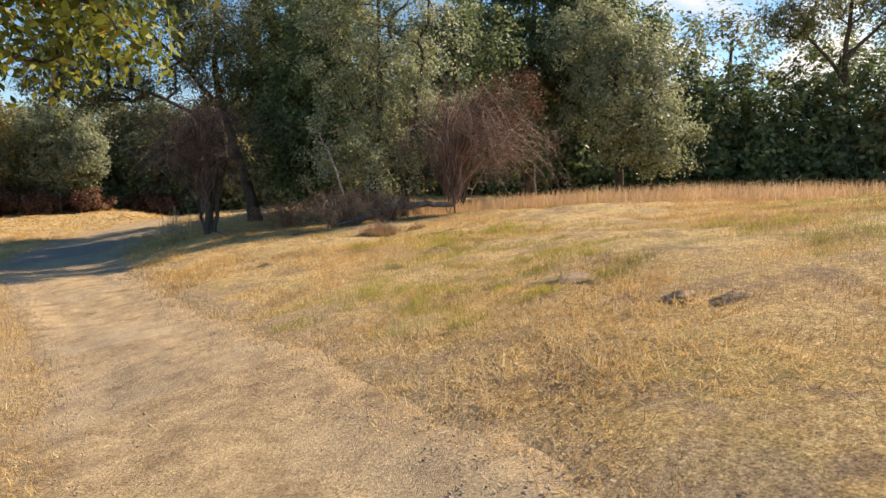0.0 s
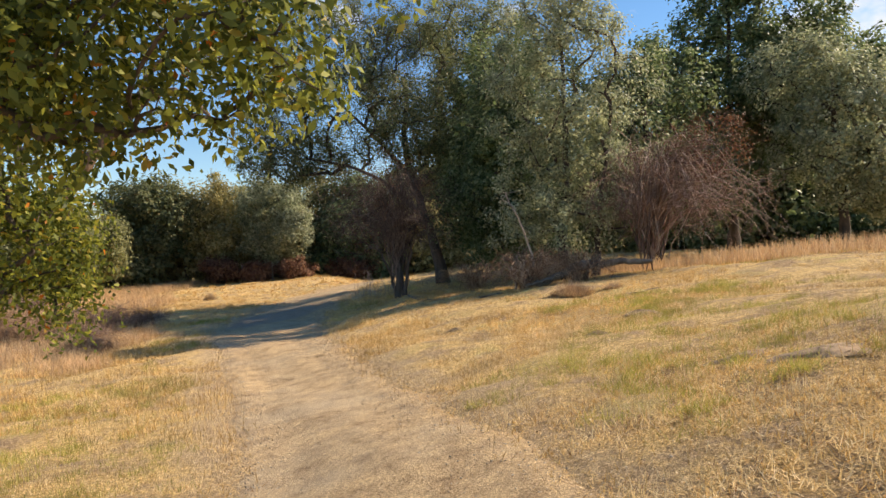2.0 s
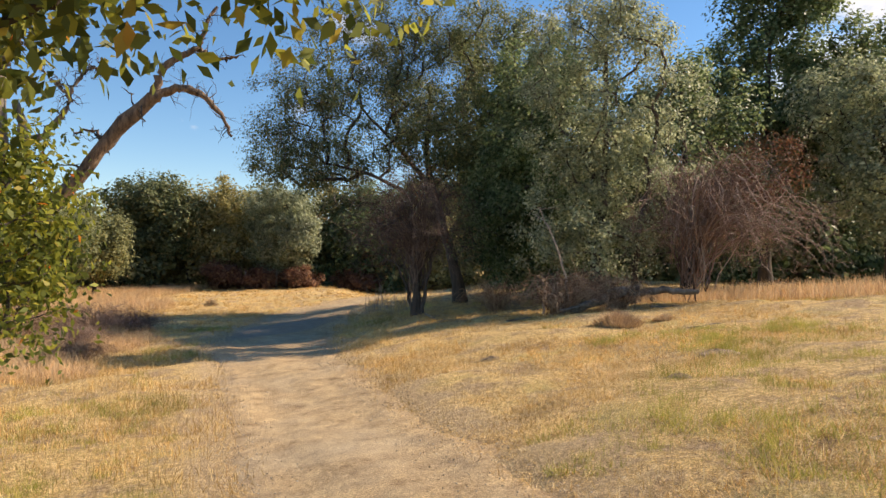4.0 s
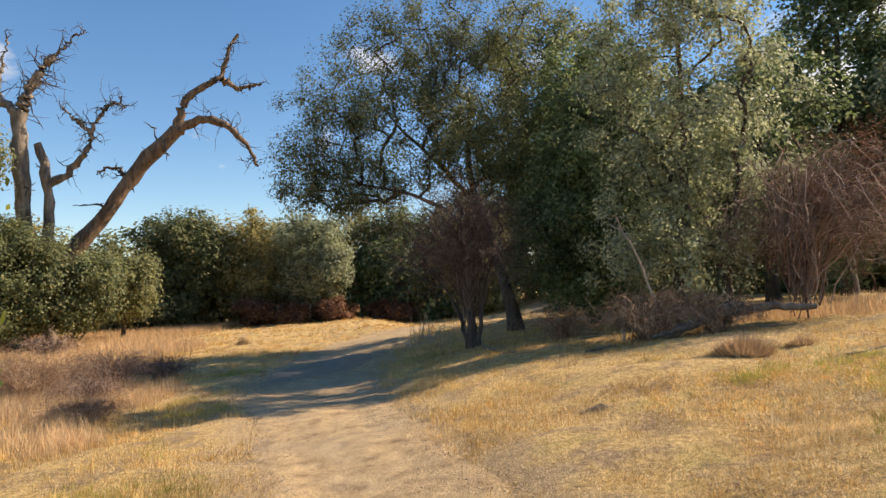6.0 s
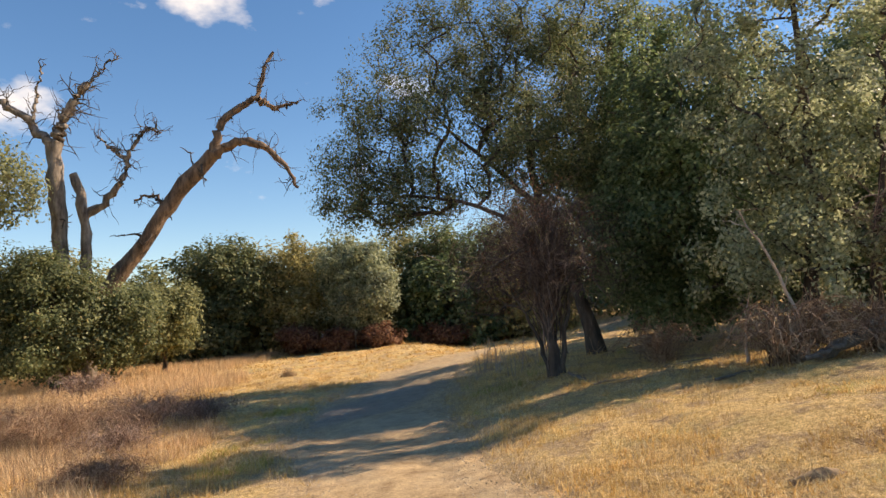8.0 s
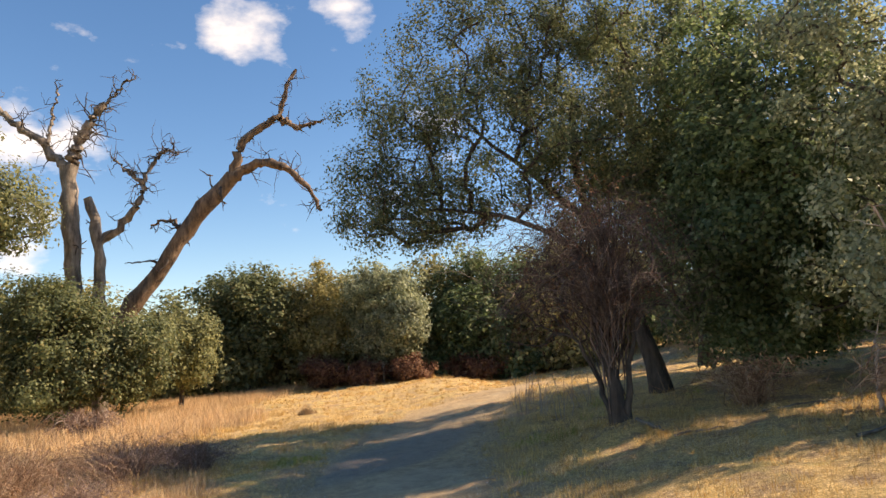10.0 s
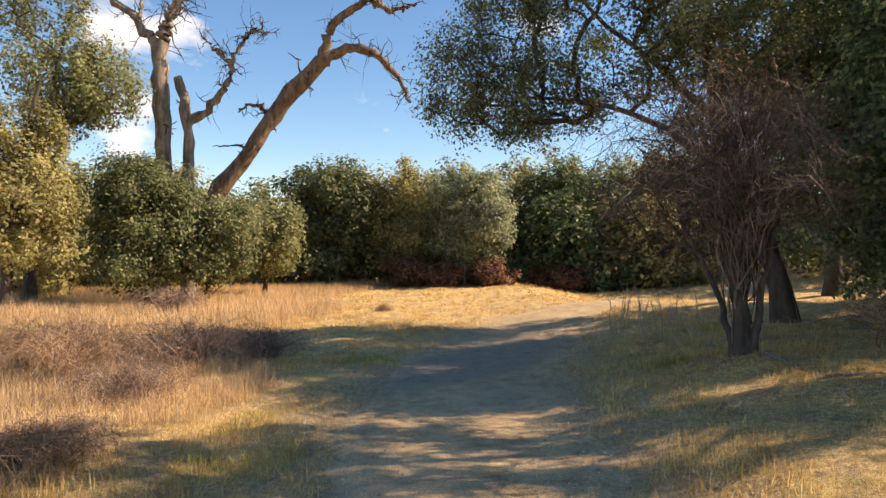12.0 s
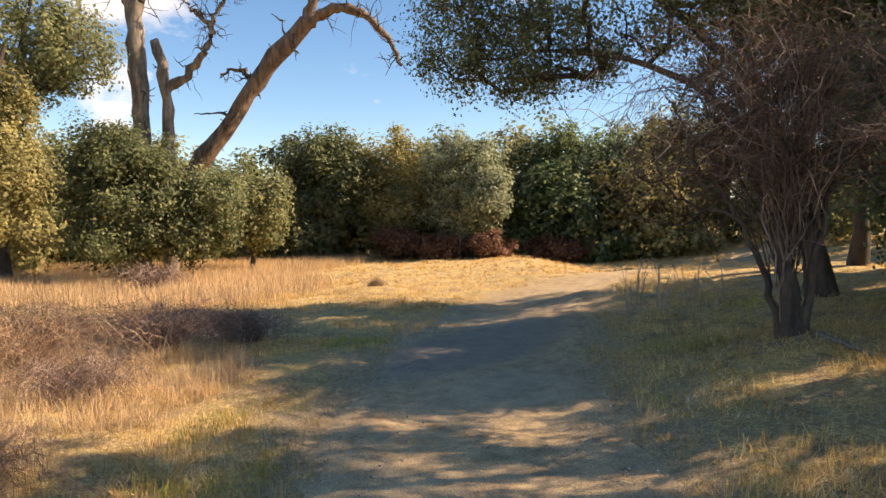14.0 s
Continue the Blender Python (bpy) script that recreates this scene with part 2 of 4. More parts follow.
BRAMBLE = twiggy("dry_bramble", [(0.0, (0.20, 0.10, 0.055)), (0.5, (0.38, 0.22, 0.125)), (1.0, (0.62, 0.44, 0.29))])
TWIG = twiggy("dead_twig", [(0.0, (0.24, 0.165, 0.12)), (0.5, (0.42, 0.31, 0.23)), (1.0, (0.62, 0.52, 0.42))])
DARKTWIG = twiggy("dark_dead_twig", [(0.0, (0.06, 0.035, 0.027)), (0.5, (0.13, 0.08, 0.06)), (1.0, (0.26, 0.19, 0.15))])
REDTWIG = twiggy("reddish_dead_twig", [(0.0, (0.13, 0.075, 0.055)), (0.5, (0.25, 0.15, 0.11)), (1.0, (0.42, 0.32, 0.26))])
PEBBLE = twiggy("pebble", [(0.0, (0.22, 0.18, 0.14)), (0.5, (0.42, 0.35, 0.26)), (1.0, (0.66, 0.58, 0.47))], 5.0)
LITTER = twiggy("leaf_litter", [(0.0, (0.15, 0.09, 0.05)), (0.6, (0.42, 0.28, 0.15)), (1.0, (0.72, 0.55, 0.33))], 3.0)
POSTWOOD = barky("grey_post_wood", (0.16, 0.13, 0.1), (0.36, 0.31, 0.25))

# ---- shape helpers ----
RNG = np.random.default_rng(7)


def mesh_of(name, verts, faces, material):
    """A mesh from an array of places and an array of equal-sided faces."""
    verts, faces = np.asarray(verts, np.float32), np.asarray(faces, np.int32)
    me = bpy.data.meshes.new(name)
    me.vertices.add(len(verts))
    me.vertices.foreach_set("co", verts.ravel())
    me.loops.add(faces.size)
    me.loops.foreach_set("vertex_index", faces.ravel())
    me.polygons.add(len(faces))
    me.polygons.foreach_set("loop_start", np.arange(0, faces.size, faces.shape[1], dtype=np.int32))
    me.update(calc_edges=True)
    me.materials.append(material)
    return me


def part(name, me, parent, label="", smooth=False):
    ob = new(name, me)
    ob.parent = parent
    if smooth:
        me.polygons.foreach_set("use_smooth", np.ones(len(me.polygons), bool))
    return tagged(ob, label)


def step(x, a, b):
    k = np.clip((np.asarray(x, float) - a) / (b - a), 0, 1)
    return k * k * (3 - 2 * k)


def ground_z(x, y):
    """The lie of the land: a meadow that rises to one side of the path, and a hollow where the path passes the oak."""
    x, y = np.asarray(x, float), np.asarray(y, float)
    u, s = 0.89 * x + 0.45 * y, -0.45 * x + 0.89 * y
    bank, near, low = 1 - np.exp(-(np.maximum(u, 0) / 5) ** 1.3), 1 - step(s, 2, 10), step(s, 12, 19)
    z = -0.325 + 0.338 * near - 0.195 * low + bank * (1.157 + 0.271 * near - 0.16 * low) + 0.03 * np.clip(u, -12, 0) + 0.15 * step(u, 5, 16)
    z = z - 1.05 * step(s, 28, 40) * step(u, 1.0, 6.0) * (1 - step(u, 9, 18)) + 0.14 * np.exp(-((u - 3.3) / 0.8) ** 2 - ((s - 18.9) / 0.8) ** 2)
    z = z + 0.025 * np.sin(1.9 * x + 0.7 * y) * np.sin(1.3 * y - 0.5 * x) + 0.012 * np.sin(4.3 * x + 1.1) * np.sin(3.9 * y + 0.4)
    return z


def on_ground(x, y, dz=0.0):
    return Vector((x, y, float(ground_z(x, y)) + dz))


def tubes(lines, sides=6):
    """Tapered, joined tubes: each line is an array of places and one of radii."""
    vs, fs, base = [], [], 0
    ring = np.linspace(0, 2 * math.pi, sides, endpoint=False)
    for pts, rad in lines:
        pts, rad = np.asarray(pts, float), np.asarray(rad, float)
        tan = np.gradient(pts, axis=0)
        tan /= np.linalg.norm(tan, axis=1)[:, None] + 1e-9
        ref = np.where(np.abs(tan[:, 2:3]) < 0.9, [[0.0, 0, 1]], [[1.0, 0, 0]])
        a = np.cross(tan, ref)
        a /= np.linalg.norm(a, axis=1)[:, None] + 1e-9
        b = np.cross(tan, a)
        v = pts[:, None] + rad[:, None, None] * (np.cos(ring)[None, :, None] * a[:, None] + np.sin(ring)[None, :, None] * b[:, None])
        k = len(pts)
        i = np.arange(k - 1)[:, None] * sides + np.arange(sides)[None]
        j = np.arange(k - 1)[:, None] * sides + (np.arange(sides)[None] + 1) % sides
        f = np.stack([i, j, j + sides, i + sides], -1).reshape(-1, 4) + base
        vs.append(v.reshape(-1, 3))
        fs.append(f)
        base += k * sides
    return np.concatenate(vs), np.concatenate(fs)


def smooth_line(pts, n, wobble, rng):
    """A bent line through the given places, with knots of its own."""
    pts = np.asarray(pts, float)
    d = np.r_[0, np.cumsum(np.linalg.norm(np.diff(pts, axis=0), axis=1))]
    t = np.linspace(0, d[-1], n)
    out = np.stack([np.interp(t, d, pts[:, k]) for k in range(3)], 1)
    for _ in range(2):
        out[1:-1] = 0.25 * out[:-2] + 0.5 * out[1:-1] + 0.25 * out[2:]
    out[1:-1] += rng.normal(0, wobble, (n - 2, 3))
    return out


def leaves_at(centres, spread, count, size, rng, droop=0.0, slim=0.42):
    """Folded leaves round many centres, their faces turned outwards and up: four corners each."""
    n = len(centres) * count
    centres = np.asarray(centres, float)
    c = np.repeat(centres, count, 0)
    d = rng.normal(0, 1, (n, 3))
    d /= np.linalg.norm(d, axis=1)[:, None]
    p = c + d * (rng.random(n) ** 0.5)[:, None] * np.asarray(spread) * np.repeat(rng.uniform(0.6, 1.3, len(centres)), count)[:, None]
    out = c - centres.mean(0)
    out /= np.linalg.norm(out, axis=1)[:, None] + 1e-9
    nor = d * 0.7 + out * 0.6 + rng.normal(0, 0.5, (n, 3)) + [0, 0, 0.55]
    nor /= np.linalg.norm(nor, axis=1)[:, None]
    way = np.cross(nor, rng.normal(0, 1, (n, 3)) + [0, 0, 0.01])
    way[:, 2] -= droop * 0.5
    way /= np.linalg.norm(way, axis=1)[:, None] + 1e-9
    side = np.cross(way, nor)
    side /= np.linalg.norm(side, axis=1)[:, None] + 1e-9
    s = size * rng.uniform(0.6, 1.25, n)[:, None]
    v = np.stack([p, p + way * s * 0.45 + side * s * slim * 0.5 + nor * s * 0.08, p + way * s, p + way * s * 0.5 - side * s * slim * 0.5 + nor * s * 0.08], 1)
    return v.reshape(-1, 3), np.arange(4 * n).reshape(-1, 4)


def clumps_in(blobs, rng):
    """Centres of foliage clumps, most of them near the skin of each lobe."""
    out = []
    for cx, cy, cz, rx, ry, rz, n in blobs:
        d = rng.normal(0, 1, (n, 3))
        d /= np.linalg.norm(d, axis=1)[:, None]
        r = rng.uniform(0.25, 1.0, n) ** 0.55 * rng.uniform(0.82, 1.1, n)
        out.append(np.array([cx, cy, cz]) + d * r[:, None] * np.array([rx, ry, rz]))
    return np.concatenate(out)


def tree(name, label, trunks, blobs, leaf, bark, seed, size=0.07, count=110, spread=0.42, droop=0.2, group="", girth=0.02, slim=0.62):
    """A tree: trunks (places, foot and top radius), limbs that reach into the lobes of its crown, and a crown of leaves."""
    rng = np.random.default_rng(seed)
    foot = Vector(trunks[0][0][0])
    root = tagged(new(name), label, "tree" if "bush" not in name and "shrub" not in name else "bush", group)
    root.location = foot
    shift = np.array(foot)
    nodes, parents, is_trunk = [], [], []
    for pts, r0, r1 in trunks:
        line = smooth_line(pts, 14, 0.02, rng) - shift
        rad = r0 + (r1 - r0) * np.linspace(0, 1, 14) ** 0.8
        rad[0] *= 1.45
        rad[1] *= 1.12
        line[0, 2] -= 0.12
        v, f = tubes([(line, rad)], 10)
        part("trunk", mesh_of("trunk", v, f, bark), root, smooth=True)
        for k, p in enumerate(line):
            nodes.append(p)
            parents.append(-1)
            is_trunk.append(k > 3)
    tips = clumps_in(blobs, rng) - shift
    start = len(nodes)
    order = np.argsort(np.linalg.norm(tips - np.mean(nodes, 0), axis=1))
    owner, lines, first = {}, [], {}
    for q in order:
        tip = tips[q]
        arr = np.array(nodes)
        cost = np.linalg.norm(arr - tip, axis=1) + np.maximum(0, arr[:, 2] - tip[2] + 0.1) * 1.5
        cost[np.arange(len(nodes)) < start] += np.where(np.array(is_trunk[:start]), 0.0, 4.0)
        near = int(np.argmin(cost))
        a, ln = arr[near], np.linalg.norm(tip - arr[near])
        k = max(4, int(ln / 0.45))
        t = np.linspace(0, 1, k)[:, None]
        mid = (a + tip) / 2 + rng.normal(0, 0.13 * ln, 3) + [0, 0, 0.08 * ln]
        line = (1 - t) ** 2 * a + 2 * t * (1 - t) * mid + t ** 2 * tip
        line[1:-1] += rng.normal(0, 0.025 * ln ** 0.5, (k - 2, 3))
        who = len(lines)
        fam = who if near < start else owner[near]
        first.setdefault(fam, []).append(who)
        prev, ids = near, []
        for p in line[1:]:
            nodes.append(p)
            parents.append(prev)
            owner[len(nodes) - 1] = fam
            is_trunk.append(False)
            prev = len(nodes) - 1
            ids.append(prev)
        lines.append((near, ids))
    load = np.zeros(len(nodes))
    for near, ids in lines:
        k = ids[-1]
        while k >= start:
            load[k] += 1
            k = parents[k]
    arr = np.array(nodes)
    for fam, members in first.items():
        tb = []
        for w in members:
            near, ids = lines[w]
            pts = arr[[near] + ids]
            rad = girth * 0.55 * load[ids] ** 0.5
            tb.append((pts, np.r_[rad[0], rad]))
        v, f = tubes(tb[:1], 6)
        limb = part("limb", mesh_of("limb", v, f, bark), root, smooth=True)
        if tb[1:]:
            v, f = tubes(tb[1:], 3 if size > 0.12 else 4)
            tagged(part("branchwork", mesh_of("branchwork", v, f, bark), limb, smooth=True), kind="stuff")
    v, f = leaves_at(tips, spread, int(count * 1.45), size * 1.12, rng, droop, slim)
    part("crown", mesh_of("crown", v, f, leaf), root)
    return root


def blades(name, label, xy, height, width, material, rng, lean=0.5, category="grass", two=False):
    """Grass: one bent blade at every place, all in one mesh."""
    n = len(xy)
    z = ground_z(xy[:, 0], xy[:, 1])
    p = np.c_[xy, z - 0.01]
    h = np.broadcast_to(height, n) * rng.uniform(0.5, 1.25, n)
    a = rng.uniform(0, 2 * math.pi, n)
    side = np.c_[np.cos(a), np.sin(a), np.zeros(n)] * (np.broadcast_to(width, n) * 0.5)[:, None]
    b = rng.uniform(0, 2 * math.pi, n)
    ln = np.abs(rng.normal(0, lean, n))
    tip = p + np.c_[np.cos(b) * ln, np.sin(b) * ln, np.ones(n)] / np.sqrt(1 + ln ** 2)[:, None] * h[:, None]
    if two:
        mid = p + (tip - p) * 0.5 + np.c_[np.zeros((n, 2)), 0.12 * h]
        v = np.stack([p - side, p + side, mid + side * 0.7, tip, mid - side * 0.7], 1).reshape(-1, 3)
        f = (np.arange(n)[:, None, None] * 5 + np.array([(0, 1, 2), (0, 2, 4), (4, 2, 3)])[None]).reshape(-1, 3)
    else:
        v = np.stack([p - side, p + side, tip], 1).reshape(-1, 3)
        f = np.arange(3 * n).reshape(-1, 3)
    return tagged(new(name, mesh_of(name, v, f, material)), label, category, kind="stuff")


def value_noise(x, y, scale, seed):
    """Smooth patches between 0 and 1."""
    g = np.random.default_rng(seed).random((97, 97))
    x, y = np.asarray(x) / scale, np.asarray(y) / scale
    i, j = np.floor(x).astype(int), np.floor(y).astype(int)
    fx, fy = x - i, y - j
    fx, fy = fx * fx * (3 - 2 * fx), fy * fy * (3 - 2 * fy)
    i, j, i1, j1 = i % 97, j % 97, (i + 1) % 97, (j + 1) % 97
    return (g[i, j] * (1 - fx) + g[i1, j] * fx) * (1 - fy) + (g[i, j1] * (1 - fx) + g[i1, j1] * fx) * fy


# ---- the ground and the path ----
WAY = [(3.4, -5.5, 1.0), (1.9, -2.2, 1.0), (0.5, 1.0, 0.98), (-0.92, 3.6, 0.95), (-2.1, 5.8, 0.95), (-3.95, 8.7, 1.0), (-5.5, 11.0, 1.0), (-6.7, 13.0, 1.1), (-8.2, 15.4, 1.45),
       (-9.6, 18.6, 1.5), (-10.7, 22.2, 1.55), (-11.3, 25.6, 1.5), (-10.6, 29.0, 1.4), (-9.7, 32.5, 1.25), (-8.9, 37.0, 1.2), (-8.0, 44.0, 1.2), (-6.0, 52.0, 1.2)]
WAY_FINE = smooth_line([(x, y, w) for x, y, w in WAY], 420, 0.0, RNG)


def off_path(x, y):
    """How far a place lies outside the path's edge (negative on it)."""
    x, y = np.asarray(x, float).ravel(), np.asarray(y, float).ravel()
    out = np.full(len(x), 1e9)
    for px, py, w in WAY_FINE[::4]:
        out = np.minimum(out, np.hypot(x - px, y - py) - w)
    return out


def build_ground():
    def axis(a, b, fine, reach):
        grow = np.cumsum(fine * 1.16 ** np.arange(1, 60))
        grow = grow[grow < reach]
        return np.r_[a - grow[::-1], np.arange(a, b, fine), b + grow]
    xs, ys = axis(-22, 12, 0.24, 900), axis(-2, 32, 0.24, 900)
    X, Y = np.meshgrid(xs, ys, indexing="ij")
    Z = ground_z(X, Y) + 0.09 * (value_noise(X + 50, Y + 50, 0.55, 3) - 0.5) + 0.08 * (value_noise(X + 50, Y + 50, 1.7, 4) - 0.5)
    on = step(off_path(X, Y).reshape(X.shape), -0.25, 0.25)
    Z = np.where(on < 1, on * Z + (1 - on) * (ground_z(X, Y) - 0.03), Z)
    nx, ny = len(xs), len(ys)
    i = (np.arange(nx - 1)[:, None] * ny + np.arange(ny - 1)[None]).ravel()
    f = np.stack([i, i + ny, i + ny + 1, i + 1], 1)
    off = off_path(X, Y)
    ob = new("ground", mesh_of("ground", np.stack([X, Y, Z], -1).reshape(-1, 3), f, SOIL))
    ob.data.polygons.foreach_set("use_smooth", np.ones(len(ob.data.polygons), bool))
    ob.data.attributes.new("trodden", "FLOAT", "POINT").data.foreach_set("value", np.exp(-np.maximum(off, 0) / 0.55).astype(np.float32))
    tagged(ob, "dry straw-coloured meadow ground with bare earthy patches", "ground", kind="structure")


def build_path():
    pts = WAY_FINE
    tan = np.gradient(pts[:, :2], axis=0)
    tan /= np.linalg.norm(tan, axis=1)[:, None]
    nor = np.c_[-tan[:, 1], tan[:, 0]]
    k = 25
    t = np.linspace(-1.25, 1.25, k)
    side = np.sign(t)[None] * 7 + pts[:, 1:2]
    wander = 1 + 0.24 * (value_noise(pts[:, 0:1] + 60 + 0 * side, side + 70, 0.9, 12) - 0.5) + 0.2 * (value_noise(pts[:, 0:1] + 60 + 0 * side, side + 70, 0.3, 13) - 0.5)
    xy = pts[:, None, :2] + nor[:, None] * (t[None] * wander * pts[:, 2][:, None])[..., None]
    z = ground_z(xy[..., 0], xy[..., 1]) + 0.02 - 0.055 * np.abs(t[None]) ** 4 + 0.014 * (value_noise(xy[..., 0] + 50, xy[..., 1] + 50, 0.5, 9) - 0.5)
    z -= 0.02 * np.exp(-((np.abs(t[None]) - 0.45) / 0.16) ** 2)
    n = len(pts)
    i = (np.arange(n - 1)[:, None] * k + np.arange(k - 1)[None]).ravel()
    f = np.stack([i, i + 1, i + k + 1, i + k], 1)
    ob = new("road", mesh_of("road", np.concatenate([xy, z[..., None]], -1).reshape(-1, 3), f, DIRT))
    ob.data.polygons.foreach_set("use_smooth", np.ones(len(ob.data.polygons), bool))
    tagged(ob, "worn dirt and gravel footpath winding through dry grass", "path", kind="structure")


build_ground()
build_path()


def at(x, y, *rest):
    """A trunk's line from its foot on the ground: rest are places above."""
    return [tuple(on_ground(x, y))] + [tuple(p) for p in rest]


# ---- the trees beside the path ----
tree("oak_tree", "spreading oak with dark trunk leaning over the path", [
    (at(-5.45, 22.03, (-5.6, 22.07, 1.09), (-6.04, 22.2, 2.36), (-6.53, 22.58, 3.62), (-6.91, 23.14, 4.99), (-7.01, 23.9, 7.14)), 0.19, 0.06),
    ([(-5.99, 22.2, 2.26), (-7.21, 22.01, 3.52), (-8.77, 22.01, 4.29), (-10.42, 22.2, 4.58)], 0.09, 0.03),
    ([(-6.53, 22.58, 3.62), (-7.89, 23.15, 5.18), (-9.15, 23.53, 6.35), (-10.03, 23.71, 7.51)], 0.09, 0.03)],
    [(-8.77, 22.57, 5.95, 3.45, 2.49, 1.91, 150), (-10.43, 22.01, 4.48, 1.91, 1.72, 0.86, 60), (-7.2, 24.08, 8.11, 2.68, 2.11, 1.82, 120), (-5.85, 22.56, 5.57, 1.82, 1.63, 1.82, 80), (-6.23, 23.15, 4.31, 1.63, 1.15, 1.05, 70), (-9.0, 22.4, 8.4, 2.5, 2.0, 1.5, 80), (-11.4, 22.0, 6.5, 1.5, 1.4, 1.6, 45), (-11.6, 22.0, 4.8, 1.3, 1.3, 0.9, 30), (-6.6, 23.4, 9.6, 2.4, 2.0, 1.3, 60)],
    OAKLEAF, BARK, 11, size=0.07, count=105, spread=0.5, girth=0.013)
tree("dense_oak_tree", "dense dark green oak with foliage down to the grass", [
    (at(-3.31, 22.4, (-3.22, 22.39, 1.69), (-3.13, 22.19, 3.44), (-2.94, 22.17, 5.19)), 0.16, 0.06)],
    [(-3.52, 21.61, 3.14, 2.11, 1.82, 2.3, 200), (-2.17, 21.04, 2.66, 1.63, 1.44, 1.63, 70), (-2.93, 22.74, 6.37, 2.39, 1.91, 2.11, 130), (-4.57, 23.24, 3.83, 1.34, 1.15, 1.82, 70), (-2.7, 20.7, 4.4, 1.9, 1.7, 2.1, 130), (-3.3, 22.2, 1.3, 1.5, 1.2, 0.8, 60)],
    DARKLEAF, BARK, 12, size=0.1, count=95, spread=0.45)
tree("tall_oak_tree", "tall thin-crowned oak rising behind the others", [
    (at(-4.8, 27.39, (-4.71, 27.37, 2.59), (-4.82, 27.45, 5.51), (-5.03, 27.51, 9.41)), 0.17, 0.05)],
    [(-4.64, 27.32, 8.73, 2.78, 2.2, 2.68, 170), (-4.24, 26.97, 5.22, 2.3, 1.91, 2.11, 100), (-6.57, 27.54, 6.58, 1.63, 1.53, 1.72, 60)],
    OAKLEAF, BARK, 13, size=0.1, count=80, spread=0.5)
tree("round_live_oak", "bushy grey-green live oak with foliage near the ground", [
    (at(-1.32, 18.37, (-1.32, 18.36, 1.47), (-1.13, 18.25, 3.23), (-1.14, 18.13, 6.34)), 0.14, 0.04),
    (at(-0.54, 18.18, (-0.45, 18.07, 1.57), (-0.16, 17.96, 3.42)), 0.1, 0.04)],
    [(-1.14, 18.4, 5.27, 2.11, 1.6, 2.58, 170), (-0.94, 18.3, 3.03, 2.3, 1.0, 1.53, 85), (-1.24, 18.12, 7.51, 1.53, 1.34, 1.15, 40), (-1.42, 17.88, 1.86, 1.91, 1.34, 0.77, 50)],
    GREYLEAF, BARK, 14, size=0.075, count=85, spread=0.36, girth=0.012)
tree("shady_oak", "dark oak standing behind the dead bush", [
    (at(1.18, 23.35, (1.17, 23.33, 2.1), (1.07, 23.31, 4.53), (0.96, 23.29, 6.97)), 0.18, 0.05)],
    [(0.97, 23.21, 5.02, 2.3, 1.91, 2.87, 150), (-0.39, 22.95, 3.07, 1.82, 1.53, 1.91, 70), (2.33, 23.13, 2.88, 1.53, 1.34, 1.72, 60)],
    DARKLEAF, BARK, 19, size=0.13, count=60, spread=0.48)
tree("silver_green_tree", "full silvery green tree at the meadow's edge", [
    (at(7.23, 25.34, (7.23, 25.32, 2.13), (7.02, 25.4, 4.57), (7.02, 25.38, 7.0)), 0.18, 0.05)],
    [(7.22, 25.11, 4.66, 2.49, 2.11, 2.78, 190), (8.19, 24.74, 3.01, 1.63, 1.53, 1.63, 70), (6.05, 25.39, 6.61, 1.72, 1.53, 1.44, 60)],
    GREYLEAF, BARK, 15, size=0.11, count=80, spread=0.48)
tree("dark_tall_tree", "tall dark green tree behind the dead bush", [
    (at(4.56, 29.66, (4.55, 29.64, 3.13), (4.64, 29.61, 7.02), (4.63, 29.58, 10.43)), 0.22, 0.06)],
    [(4.54, 29.41, 7.6, 3.25, 2.49, 4.02, 220), (2.78, 28.3, 3.7, 2.3, 1.91, 2.3, 100), (5.1, 29.19, 11.31, 2.11, 1.91, 1.44, 60), (7.4, 29.2, 7.0, 2.8, 2.2, 3.4, 150)],
    DARKLEAF, BARK, 16, size=0.16, count=85, spread=0.6)

# ---- the oak whose boughs hang over the start of the path ----
tree("overhanging_oak", "oak with low leafy boughs hanging beside the path", [
    (at(-5.6, 2.6, (-5.5, 2.7, 1.2), (-5.0, 3.0, 2.6), (-4.6, 3.4, 4.4)), 0.2, 0.06),
    ([(-5.1, 3.0, 2.4), (-4.0, 3.4, 2.75), (-2.6, 3.6, 2.75), (-1.4, 3.5, 2.45)], 0.06, 0.012)],
    [(-1.85, 3.1, 2.27, 1.15, 0.5, 0.42, 115), (-3.4, 3.5, 2.5, 1.0, 0.6, 0.75, 110), (-4.0, 4.9, 1.55, 0.36, 0.4, 0.65, 50), (-5.0, 4.6, 2.0, 0.7, 0.6, 0.8, 60), (-4.6, 3.4, 3.9, 1.5, 1.2, 0.9, 60)],
    NEARLEAF, BARK, 17, size=0.045, count=70, spread=0.25, droop=0.5, girth=0.006, slim=0.5)

